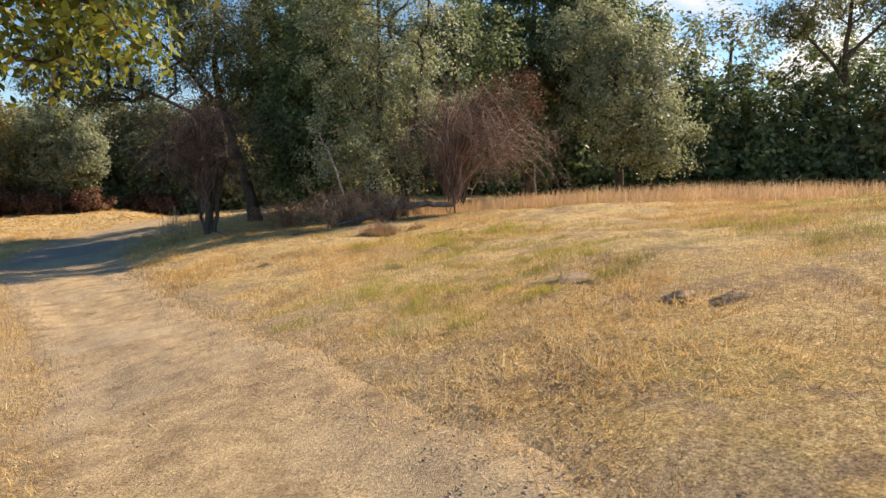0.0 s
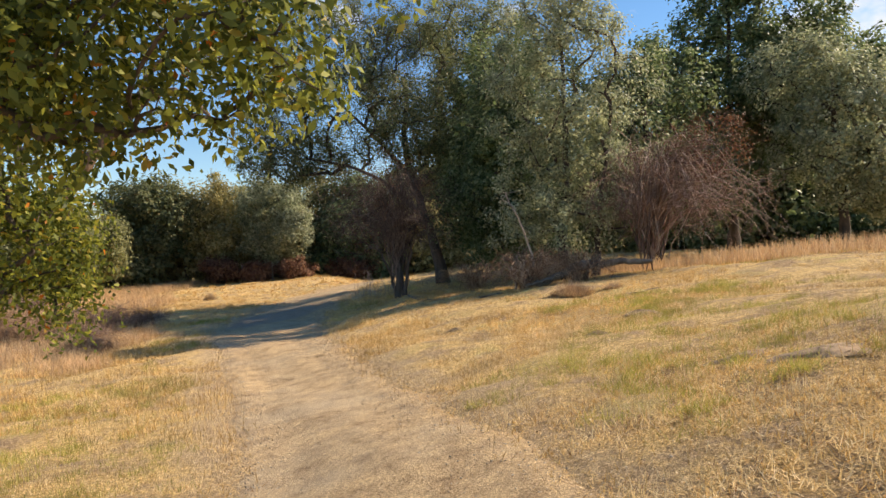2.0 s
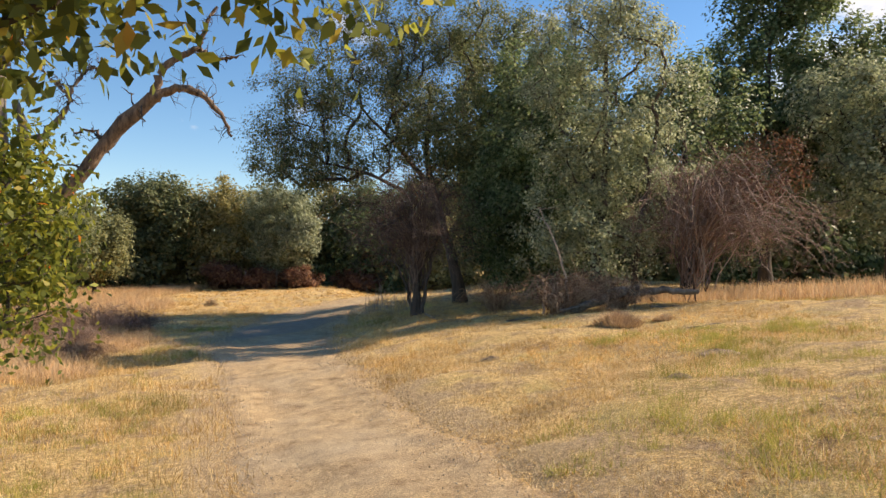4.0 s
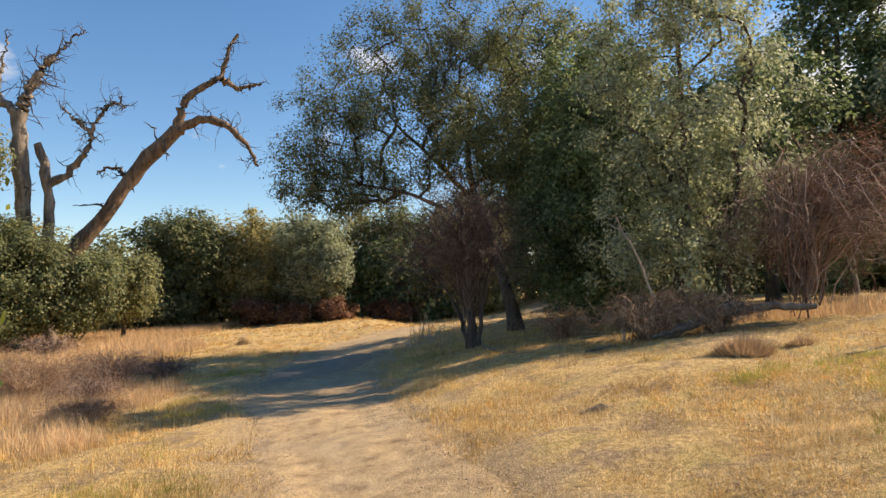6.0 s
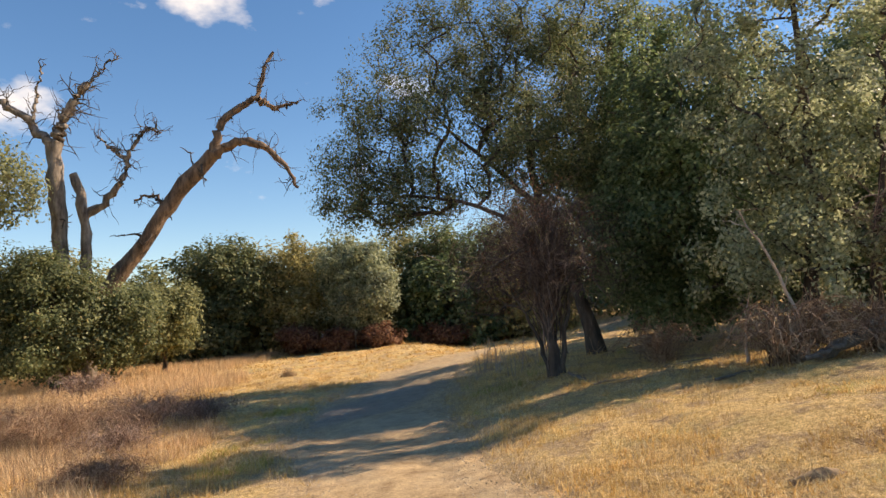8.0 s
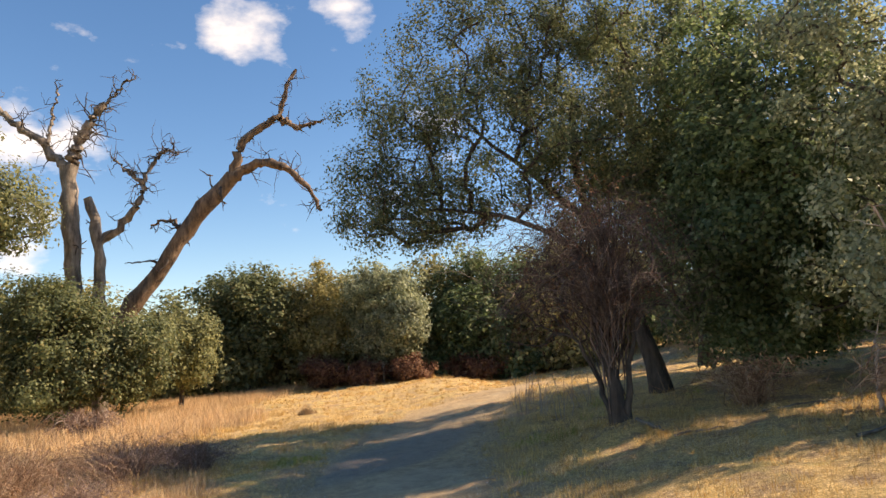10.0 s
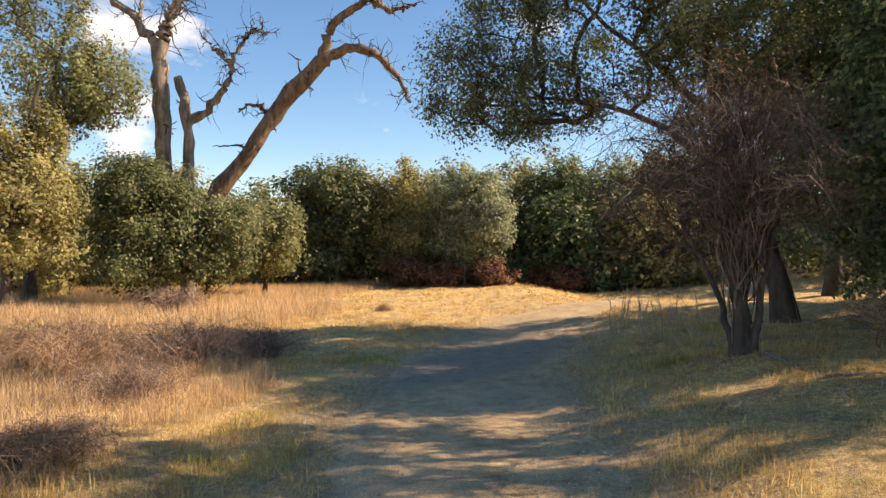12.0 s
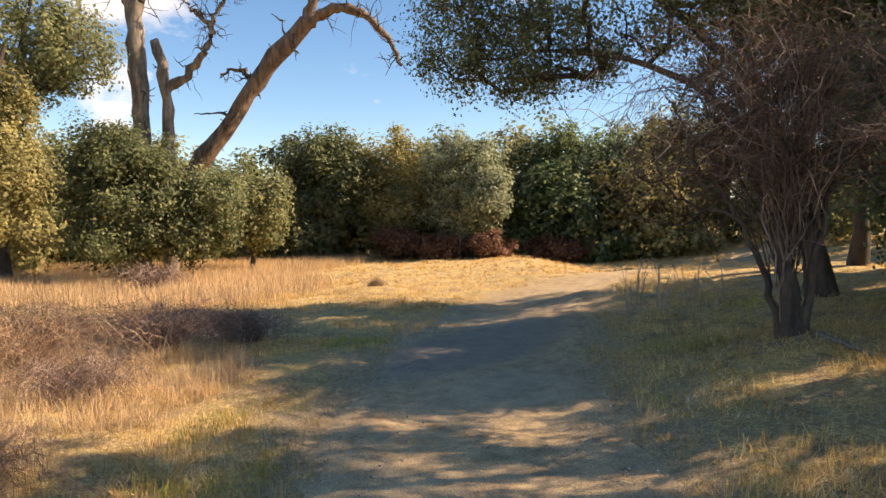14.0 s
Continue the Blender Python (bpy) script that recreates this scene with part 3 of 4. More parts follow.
# ---- the far edge of the field ----
FAR = "trees along the far edge of the field"
tree("thicket_bush", "dense dark green bush rooted in tall dry grass", [
    (at(-27.87, 26.07, (-27.86, 26.07, 1.46), (-28.01, 26.25, 3.48)), 0.2, 0.06)],
    [(-28.2, 26.25, 2.66, 2.34, 1.98, 2.43, 190), (-28.91, 26.07, 3.95, 1.53, 1.44, 1.35, 70), (-26.36, 27.88, 1.81, 1.98, 1.62, 1.98, 120), (-28.05, 25.71, 0.83, 2.16, 1.62, 1.08, 60)],
    OAKLEAF, BARK, 21, size=0.13, count=82, spread=0.6, group=FAR)
tree("low_bush", "rounded olive green bush beyond the dry grass", [
    (at(-28.86, 33.3, (-28.84, 33.3, 1.29), (-28.92, 33.39, 2.58)), 0.14, 0.05)],
    [(-29.01, 33.3, 2.12, 2.61, 1.8, 1.89, 130), (-31.58, 32.03, 2.61, 1.8, 1.8, 1.98, 90)], FARLEAF, BARK, 22, size=0.16, count=62, spread=0.55, group=FAR)
tree("field_oak", "rounded green oak on a dark trunk across the field", [
    (at(-32.72, 43.15, (-32.7, 43.15, 2.26), (-32.29, 43.14, 5.0)), 0.26, 0.08)],
    [(-33.02, 43.05, 5.38, 3.24, 2.52, 2.07, 170), (-33.26, 42.34, 2.18, 3.24, 1.8, 1.98, 120), (-30.49, 43.05, 3.69, 1.8, 1.8, 2.34, 70)], OAKLEAF, BARK, 23, size=0.22, count=46, spread=0.7, group=FAR)
tree("brown_green_tree", "brownish green tree with thin dry foliage", [
    (at(-28.33, 44.5, (-28.3, 44.5, 2.2), (-28.08, 44.5, 4.94)), 0.2, 0.06)],
    [(-28.28, 44.5, 3.66, 2.61, 1.98, 3.78, 190), (-26.66, 43.96, 2.36, 1.62, 1.44, 1.8, 60)], OLIVELEAF, BARK, 24, size=0.2, count=50, spread=0.65, group=FAR)
tree("light_green_tree", "light green rounded tree over rusty undergrowth", [
    (at(-22.86, 43.96, (-22.84, 43.95, 1.76), (-22.62, 43.95, 4.32)), 0.18, 0.06)],
    [(-23.02, 43.95, 1.76, 2.88, 1.44, 1.62, 90), (-22.81, 43.77, 3.96, 2.52, 1.98, 2.61, 170), (-21.56, 43.23, 2.75, 1.53, 1.44, 1.44, 70), (-24.63, 43.95, 4.35, 1.53, 1.44, 1.8, 60)], GREYLEAF, BARK, 25, size=0.17, count=62, spread=0.6, group=FAR)
tree("shaded_tree", "dark shaded tree at the bend of the path", [
    (at(-18.95, 49.01, (-18.93, 49.01, 2.07), (-18.88, 49.01, 5.27)), 0.22, 0.06)],
    [(-19.27, 49.01, 3.54, 3.42, 2.16, 4.14, 220), (-16.17, 49.55, 2.95, 2.7, 1.98, 3.42, 160)], DARKLEAF, BARK, 26, size=0.22, count=46, spread=0.7, group=FAR)
tree("bend_tree", "mixed green and brown tree beyond the bend", [
    (at(-13.09, 50.82, (-13.06, 50.81, 1.99), (-13.01, 50.81, 5.19)), 0.22, 0.06)],
    [(-13.22, 50.81, 3.82, 3.42, 2.16, 4.32, 220), (-9.36, 52.62, 3.77, 3.24, 2.16, 3.96, 190)], OLIVELEAF, BARK, 27, size=0.22, count=46, spread=0.7, group=FAR)
tree("olive_tree", "olive-brown tree with fine dry leaves by the field", [
    (at(-30.66, 22.28, (-30.64, 22.28, 1.87), (-30.25, 22.27, 4.06), (-29.64, 22.81, 7.35)), 0.22, 0.07)],
    [(-29.9, 22.28, 2.78, 2.16, 1.98, 2.34, 150), (-30.77, 22.63, 5.35, 2.16, 1.98, 1.44, 70)], OLIVELEAF, BARK, 28, size=0.13, count=80, spread=0.55, group=FAR)
tree("open_crowned_tree", "open tree with thin grey-green foliage against the sky", [
    (at(-33.55, 24.63, (-33.51, 24.63, 3.19), (-32.91, 24.8, 6.85), (-32.12, 25.16, 10.04)), 0.25, 0.06)],
    [(-32.15, 24.98, 8.12, 2.88, 2.16, 2.52, 110), (-29.78, 25.34, 7.9, 2.34, 1.44, 1.62, 60), (-32.84, 24.61, 11.42, 2.34, 1.98, 1.44, 50)], FARLEAF, BARK, 29, size=0.15, count=55, spread=0.65, group=FAR)

# the dark wood beyond the meadow
WOOD = "trees of the wood beyond the meadow"
for k, (x, y, h, r, leaf) in enumerate([(13.03, 38.25, 10.1, 3.2, DARKLEAF), (17.93, 41.11, 11.3, 3.4, FARLEAF), (22.76, 38.22, 9.4, 3.2, DARKLEAF), (27.66, 41.08, 11.1, 3.4, DARKLEAF), 
                                        (11.17, 44.97, 13.0, 3.6, FARLEAF), (0.88, 38.3, 9.0, 3.4, DARKLEAF), (-2.83, 45.02, 8.0, 3.2, FARLEAF), (-38.25, 39.99, 6.2, 3.6, FARLEAF), (-42.0, 32.77, 7.2, 3.6, FARLEAF), (-36.34, 45.41, 6.8, 3.6, OLIVELEAF), (-25.35, 48.11, 7.4, 3.4, FARLEAF), (-30.83, 48.12, 7.0, 3.4, FARLEAF), (-4.91, 49.81, 8.4, 3.4, DARKLEAF), (-38.45, 26.44, 7.0, 3.4, OLIVELEAF), (4.33, 42.12, 9.4, 3.4, DARKLEAF), (8.15, 36.35, 9.4, 3.2, DARKLEAF), (15.44, 36.33, 6.6, 3.0, DARKLEAF), (20.31, 36.79, 6.6, 3.0, DARKLEAF), (25.65, 36.29, 6.8, 3.0, FARLEAF), (30.51, 36.28, 7.1, 3.2, DARKLEAF), (3.2, 35.5, 10.5, 3.2, FARLEAF), (6.37, 34.44, 5.0, 3.0, DARKLEAF), (-22.12, 50.82, 8.6, 3.6, FARLEAF), (-15.91, 57.52, 9.0, 3.8, OLIVELEAF), (-28.03, 51.73, 8.0, 3.6, OLIVELEAF), (-43.0, 32.0, 8.0, 3.8, FARLEAF), (-40.0, 37.0, 7.6, 3.8, OLIVELEAF), (-36.0, 42.0, 7.4, 3.8, FARLEAF), (-31.5, 45.5, 8.2, 3.8, OLIVELEAF), (-27.0, 48.5, 8.6, 3.8, FARLEAF), (-22.0, 50.5, 8.2, 3.6, OLIVELEAF), (-17.0, 52.5, 8.6, 3.8, DARKLEAF), (-12.5, 54.0, 8.8, 3.8, FARLEAF), (-3.0, 56.0, 9.0, 3.8, DARKLEAF), (-18.6, 47.5, 5.6, 3.0, DARKLEAF), (-14.2, 48.5, 5.8, 3.0, OLIVELEAF)]):
    g = float(ground_z(x, y))
    tree("wood_tree", "dark green woodland tree with low dense foliage", [(at(x, y, (x, y, g + 0.3 * h), (x + 0.4, y, g + 0.8 * h)), 0.25, 0.07)],
         [(x, y, g + 0.62 * h, r, r * 0.8, 0.38 * h, 90), (x + 0.6 * r, y - 0.5, g + 0.22 * h, r * 0.85, r * 0.7, 0.27 * h, 56), (x - 0.6 * r, y - 0.4, g + 0.22 * h, r * 0.85, r * 0.7, 0.27 * h, 56)],
         leaf, BARK, 40 + k, size=0.28, count=27, spread=0.85, group=WOOD)
tree("bare_limbed_tree", "tall open tree with dark spreading limbs", [
    (at(22.35, 36.31, (22.34, 36.28, 3.24), (22.13, 36.25, 7.13), (22.5, 36.21, 12.0)), 0.3, 0.07),
    ([(22.13, 36.26, 6.74), (20.37, 36.25, 8.68), (18.42, 36.25, 9.65)], 0.12, 0.04), ([(22.22, 36.25, 7.71), (24.26, 36.23, 9.67), (25.81, 36.21, 11.04)], 0.12, 0.04)],
    [(21.72, 36.22, 11.61, 4.02, 2.3, 2.11, 90), (19.2, 36.24, 9.65, 2.11, 1.53, 1.15, 36), (25.62, 36.21, 10.65, 1.91, 1.53, 1.53, 36)], FARLEAF, BARK, 60, size=0.17, count=50, spread=0.7, group=WOOD)


# ---- dead wood ----
def twigs_from(line, radius, n, length, rng, up=0.2):
    out = []
    for _ in range(n):
        k = rng.integers(1, len(line))
        d = rng.normal(0, 1, 3) + [0, 0, up]
        d *= length * rng.uniform(0.4, 1.2) / np.linalg.norm(d)
        mid = line[k] + d * 0.5 + rng.normal(0, 0.14 * length, 3)
        p = smooth_line([line[k], mid, line[k] + d], 6, 0.03 * length, rng)
        out.append((p, np.linspace(radius, radius * 0.25, 6)))
        if length > 0.5:
            for _ in range(2):
                e = p[rng.integers(2, 6)]
                d2 = rng.normal(0, 1, 3) * 0.35 * length
                out.append((smooth_line([e, e + d2 * 0.5 + rng.normal(0, 0.05, 3), e + d2], 5, 0.02, rng), np.linspace(radius * 0.5, radius * 0.15, 5)))
    return out


def snag(name, label, limbs, seed, wood=PALEWOOD):
    """A dead tree: stout broken limbs, each with its own twigs. limbs: places, first and last radius, number of twigs, their length."""
    rng = np.random.default_rng(seed)
    root = tagged(new(name), label, "dead tree", "dead trees against the sky")
    root.location = limbs[0][0][0]
    for k, (pts, r0, r1, n, ln) in enumerate(limbs):
        line = smooth_line(pts, 22, 0.05 if k else 0.03, rng) - np.array(limbs[0][0][0])
        rad = (r0 + (r1 - r0) * np.linspace(0, 1, 22)) * rng.uniform(0.86, 1.16, 22)
        v, f = tubes([(line, rad)], 9)
        v += rng.normal(0, 0.018, v.shape)
        ob = part("trunk" if k == 0 else "limb", mesh_of("limb", v, f, wood), root)
        if n:
            v, f = tubes(twigs_from(line[6:] if k == 0 else line[2:], max(0.032, r1 * 0.26), int(n * 1.7), ln * 1.15, rng), 4)
            tagged(part("twigwork", mesh_of("twigwork", v, f, BARK), ob), kind="stuff")
    return root


gz = float(ground_z(-29.73, 30.05))
snag("leaning_snag", "leaning dead trunk with a broken, hooked crown", [
    ([(-32.3, 28.88, gz - 0.2), (-28.48, 30.4, 4.49), (-27.35, 30.85, 5.85), (-26.41, 31.21, 7.49), (-25.39, 31.66, 8.66), (-24.36, 32.11, 9.84)], 0.46, 0.34, 10, 0.9),
    ([(-24.45, 32.11, 9.66), (-24.16, 32.2, 10.75), (-23.6, 32.38, 11.75), (-22.3, 33.01, 12.47), (-21.91, 33.1, 14.02), (-21.44, 33.27, 14.75)], 0.24, 0.06, 14, 0.7),
    ([(-24.45, 32.11, 9.75), (-23.25, 32.65, 10.47), (-22.15, 33.28, 10.09), (-21.33, 33.73, 9.07), (-20.89, 34.01, 7.96)], 0.28, 0.06, 14, 0.9),
    ([(-22.3, 33.01, 12.47), (-21.66, 33.37, 11.91), (-20.56, 33.91, 12.26)], 0.16, 0.05, 6, 0.5),
    ([(-26.6, 31.21, 7.22), (-26.96, 31.12, 7.95), (-27.69, 30.94, 8.05), (-28.15, 30.85, 7.69)], 0.09, 0.03, 5, 0.5)], 71, SNAGBARK)
gz = float(ground_z(-30.39, 28.42))
snag("forked_snag", "pale dead trunk forking into bare broken limbs", [
    ([(-30.3, 28.42, gz - 0.2), (-30.12, 28.41, 6.17), (-30.1, 28.23, 8.18), (-30.07, 28.14, 10.38)], 0.42, 0.34, 3, 0.8),
    ([(-30.07, 28.14, 10.19), (-29.4, 28.32, 11.83), (-28.56, 28.67, 13.1)], 0.3, 0.16, 16, 1.1),
    ([(-30.07, 28.14, 10.19), (-30.88, 27.59, 11.4), (-32.15, 26.87, 12.51), (-33.24, 26.24, 13.99)], 0.22, 0.1, 12, 0.9),
    ([(-28.65, 28.67, 12.92), (-27.81, 29.03, 13.92), (-27.25, 29.3, 14.37)], 0.06, 0.02, 6, 0.6),
    ([(-30.79, 27.68, 11.39), (-30.68, 27.77, 12.68), (-30.48, 27.86, 13.95)], 0.08, 0.03, 5, 0.6)], 72)
gz = float(ground_z(-29.19, 29.05))
snag("split_snag", "dead trunk with a snapped top and curled branches", [
    ([(-29.29, 29.05, gz - 0.2), (-29.21, 28.96, 5.42), (-29.1, 28.86, 6.88), (-29.27, 28.68, 8.44), (-29.44, 28.59, 8.9)], 0.3, 0.2, 3, 0.6),
    ([(-29.1, 28.86, 6.88), (-28.17, 29.31, 7.6), (-27.43, 29.58, 8.6), (-27.32, 29.58, 9.52), (-26.66, 29.85, 10.61)], 0.2, 0.06, 12, 0.8),
    ([(-27.32, 29.58, 9.42), (-27.95, 29.4, 10.07), (-28.5, 29.13, 10.63)], 0.09, 0.03, 12, 0.7),
    ([(-26.94, 29.76, 10.24), (-26.38, 30.03, 10.97), (-25.74, 30.21, 10.68)], 0.06, 0.02, 12, 0.7)], 73)


def dead_bush(name, label, foot, stems, reach, height, arch, material, seed, thick=0.02, twigs=4, category="bush", bias=(0, 0), hub=0.0):
    """A leafless bush: arching stems from one foot, with side twigs."""
    rng = np.random.default_rng(seed)
    root = tagged(new(name), label, category)
    root.location = on_ground(*foot)
    for k in range(5):
        tb = []
        for _ in range(stems // 5):
            a = rng.uniform(0, 2 * math.pi)
            d = np.array([math.cos(a), math.sin(a), 0]) * reach * rng.uniform(0.2, 1.0) + [bias[0], bias[1], 0]
            h = height * rng.uniform(0.45, 1.05)
            s = rng.normal(0, 0.12, 3) * [1, 1, 0] + [0, 0, hub * rng.random() ** 0.5]
            h = max(0.3, h - s[2])
            p = smooth_line([s - [0, 0, 0.1], s + d * 0.25 + [0, 0, h * 0.55], s + d * 0.65 + [0, 0, h], s + d * 1.1 + [0, 0, h * (1 - arch)]], 12, 0.04, rng)
            r = thick * rng.uniform(0.5, 1.3)
            tb.append((p, np.linspace(r, r * 0.2, 12)))
            tb += twigs_from(p[4:], r * 0.45, twigs - 1, reach * 0.32, rng, -0.1)
        v, f = tubes(tb, 3)
        tagged(part("branch_tangle", mesh_of("branch_tangle", v, f, material), root), kind="stuff")
    return root


red_bush = dead_bush("fallen_dead_bush", "reddish dead bush with drooping bare branches", (0.75, 17.7), 210, 2.1, 3.3, 0.75, REDTWIG, 81, 0.017, 6, bias=(0.55, -0.2), hub=1.5)
part("dry_leaves", mesh_of("dry_leaves", *leaves_at(clumps_in([(1.5, 0.0, 3.0, 1.1, 0.8, 0.7, 60), (0.6, 0.0, 2.4, 1.2, 0.8, 0.8, 30)], np.random.default_rng(88)), 0.35, 45, 0.06, np.random.default_rng(89), 0.4, 0.5), RUSTLEAF), red_bush, "withered reddish leaves")
dead_bush("dead_shrub", "dead brown shrub tangled around the stem beside the oak", (-5.8, 18.5), 260, 2.0, 3.6, 0.5, DARKTWIG, 82, 0.011, 6, bias=(-0.35, 0.1), hub=2.0)
tree("dead_tree", "stout dead stem standing before the oak", [(at(-5.72, 18.42, (-5.78, 18.45, 0.6), (-5.92, 18.5, 1.3), (-6.1, 18.6, 2.2), (-6.3, 18.7, 3.0)), 0.12, 0.03), (at(-5.85, 18.4, (-6.05, 18.4, 0.8), (-6.5, 18.4, 1.7)), 0.05, 0.02), (at(-5.66, 18.45, (-5.5, 18.5, 1.0), (-5.3, 18.7, 2.2)), 0.06, 0.02)],
     [(-6.0, 18.6, 2.7, 1.5, 1.1, 1.3, 90), (-6.9, 18.8, 1.9, 0.9, 0.8, 0.9, 40)], RUSTLEAF, BARK, 83, size=0.04, count=22, spread=0.4, girth=0.01)
dead_bush("bramble_heap", "tangled heap of dry brown brambles under the live oak", (-2.0, 16.4), 170, 1.4, 1.0, 0.6, BRAMBLE, 84, 0.012, 5, bias=(0.2, 0))
dead_bush("bramble_heap", "tangled heap of dry brown brambles beside the fallen log", (-0.9, 16.4), 100, 0.9, 0.8, 0.6, BRAMBLE, 85, 0.012, 5)
dead_bush("dry_shrub", "low twiggy dry shrub by the oak's shade", (-3.9, 19.4), 110, 1.1, 0.8, 0.5, BRAMBLE, 86, 0.01, 5)
for k, (x, y, r, h) in enumerate([(-14.7, 15.2, 1.5, 0.8), (-14.3, 16.9, 1.5, 0.75), (-16.6, 15.6, 1.6, 0.75), (-13.6, 18.0, 1.0, 0.5), (-10.5, 12.3, 0.7, 0.35), (-12.6, 14.6, 0.9, 0.5)]):
    dead_bush("dead_brush_pile", "low pile of grey-brown dead brush in the grass", (x, y), 170, r, h * 1.15, 0.5, REDTWIG if k % 2 else BRAMBLE, 90 + k, 0.007, 6)
for k, (x, y, r, h) in enumerate([(-26.36, 41.97, 1.8, 2.0), (-23.62, 42.15, 1.6, 1.5), (-21.05, 42.69, 1.5, 1.5), (-18.28, 45.4, 1.8, 1.6)]):
    g = float(ground_z(x, y))
    tree("rusty_shrub", "low rusty brown shrub under the trees", [(at(x, y, (x, y, g + 0.4), (x + 0.1, y, g + 0.9)), 0.06, 0.03)], [(x, y, g + 0.42 * h, r, r * 0.7, 0.45 * h, 60)], RUSTLEAF, BARK, 100 + k, size=0.13, count=80, spread=0.45, group="rusty shrubs")


def fallen_log():
    rng = np.random.default_rng(110)
    root = tagged(new("fallen_log"), "broken weathered log lying among brambles", "log")
    root.location = on_ground(-0.75, 16.4)
    z = [float(ground_z(x, 16.4)) - root.location.z for x in (-1.85, -0.75, 0.65)]
    for name, pts, r0, r1 in (("trunk", [(-1.0, -0.5, z[0] + 0.08), (-0.2, -0.1, z[1] + 0.34), (0.3, 0.1, z[1] + 0.42)], 0.07, 0.12), ("limb", [(0.2, 0.1, z[1] + 0.34), (0.8, 0.2, z[2] + 0.3), (1.5, 0.3, z[2] + 0.26)], 0.08, 0.05),
                              ("limb", [(-0.3, -0.1, z[1] + 0.28), (-0.8, -0.6, z[1] + 0.1), (-1.2, -0.9, z[1] + 0.02)], 0.06, 0.03)):
        line = smooth_line(pts, 14, 0.015, rng)
        v, f = tubes([(line, np.linspace(r0, r1, 14))], 9)
        part(name, mesh_of(name, v + rng.normal(0, 0.006, v.shape), f, PALEWOOD), root)


fallen_log()


def stick(x, y, a, length, r, seed, material=PALEWOOD):
    rng = np.random.default_rng(seed)
    d = np.array([math.cos(a), math.sin(a)]) * length / 2
    xs, ys = np.linspace(x - d[0], x + d[0], 8), np.linspace(y - d[1], y + d[1], 8)
    line = np.c_[xs, ys, ground_z(xs, ys) + r * 0.8] + rng.normal(0, 0.012, (8, 3))
    v, f = tubes([(line - line[0], np.linspace(r, r * 0.5, 8))], 6)
    ob = new("stick", mesh_of("stick", v, f, material))
    ob.location = line[0]
    tagged(ob, "weathered stick lying on the ground", "stick", "sticks on the ground")


for k, (x, y, a, ln, r) in enumerate([(-5.25, 17.9, -0.9, 0.75, 0.035), (-4.6, 17.4, 0.5, 0.7, 0.02), (-2.6, 16.1, 0.8, 1.2, 0.02), (0.2, 16.3, -0.2, 0.8, 0.02), (-3.4, 18.6, 0.2, 1.0, 0.02), (0.4, 12.6, 0.4, 0.5, 0.015), (-11.0, 13.2, 0.6, 0.9, 0.015), (-12.0, 14.2, 2.4, 1.1, 0.015)]):
    stick(x, y, a, ln, r, 120 + k)

for x, y in ((-22.6, 42.3), (-24.6, 41.8)):
    v, f = tubes([(np.array([(0, 0, -0.2), (0, 0, 0.6), (0.02, 0, 1.2), (0.02, 0, 1.21)]), np.array([0.06, 0.06, 0.055, 0.005]))], 8)
    ob = new("fence_post", mesh_of("fence_post", v, f, POSTWOOD))
    ob.location = on_ground(x, y)
    tagged(ob, "weathered wooden fence post before the trees", "fence post", "fence posts")


# ---- grass and litter ----
def scatter(n, x0, x1, y0, y1, rng, clear=0.1):
    xy = np.c_[rng.uniform(x0, x1, n), rng.uniform(y0, y1, n)]
    return xy[off_path(xy[:, 0], xy[:, 1]) > clear - 0.2 + 0.9 * rng.random(n) ** 2.5]


def tufted(xy, per, radius, rng):
    """Blades gathered in tufts round each place."""
    c = np.repeat(xy, per, 0)
    return c + rng.normal(0, 1, c.shape) * np.repeat(radius * rng.uniform(0.4, 1.5, len(xy)), per)[:, None]


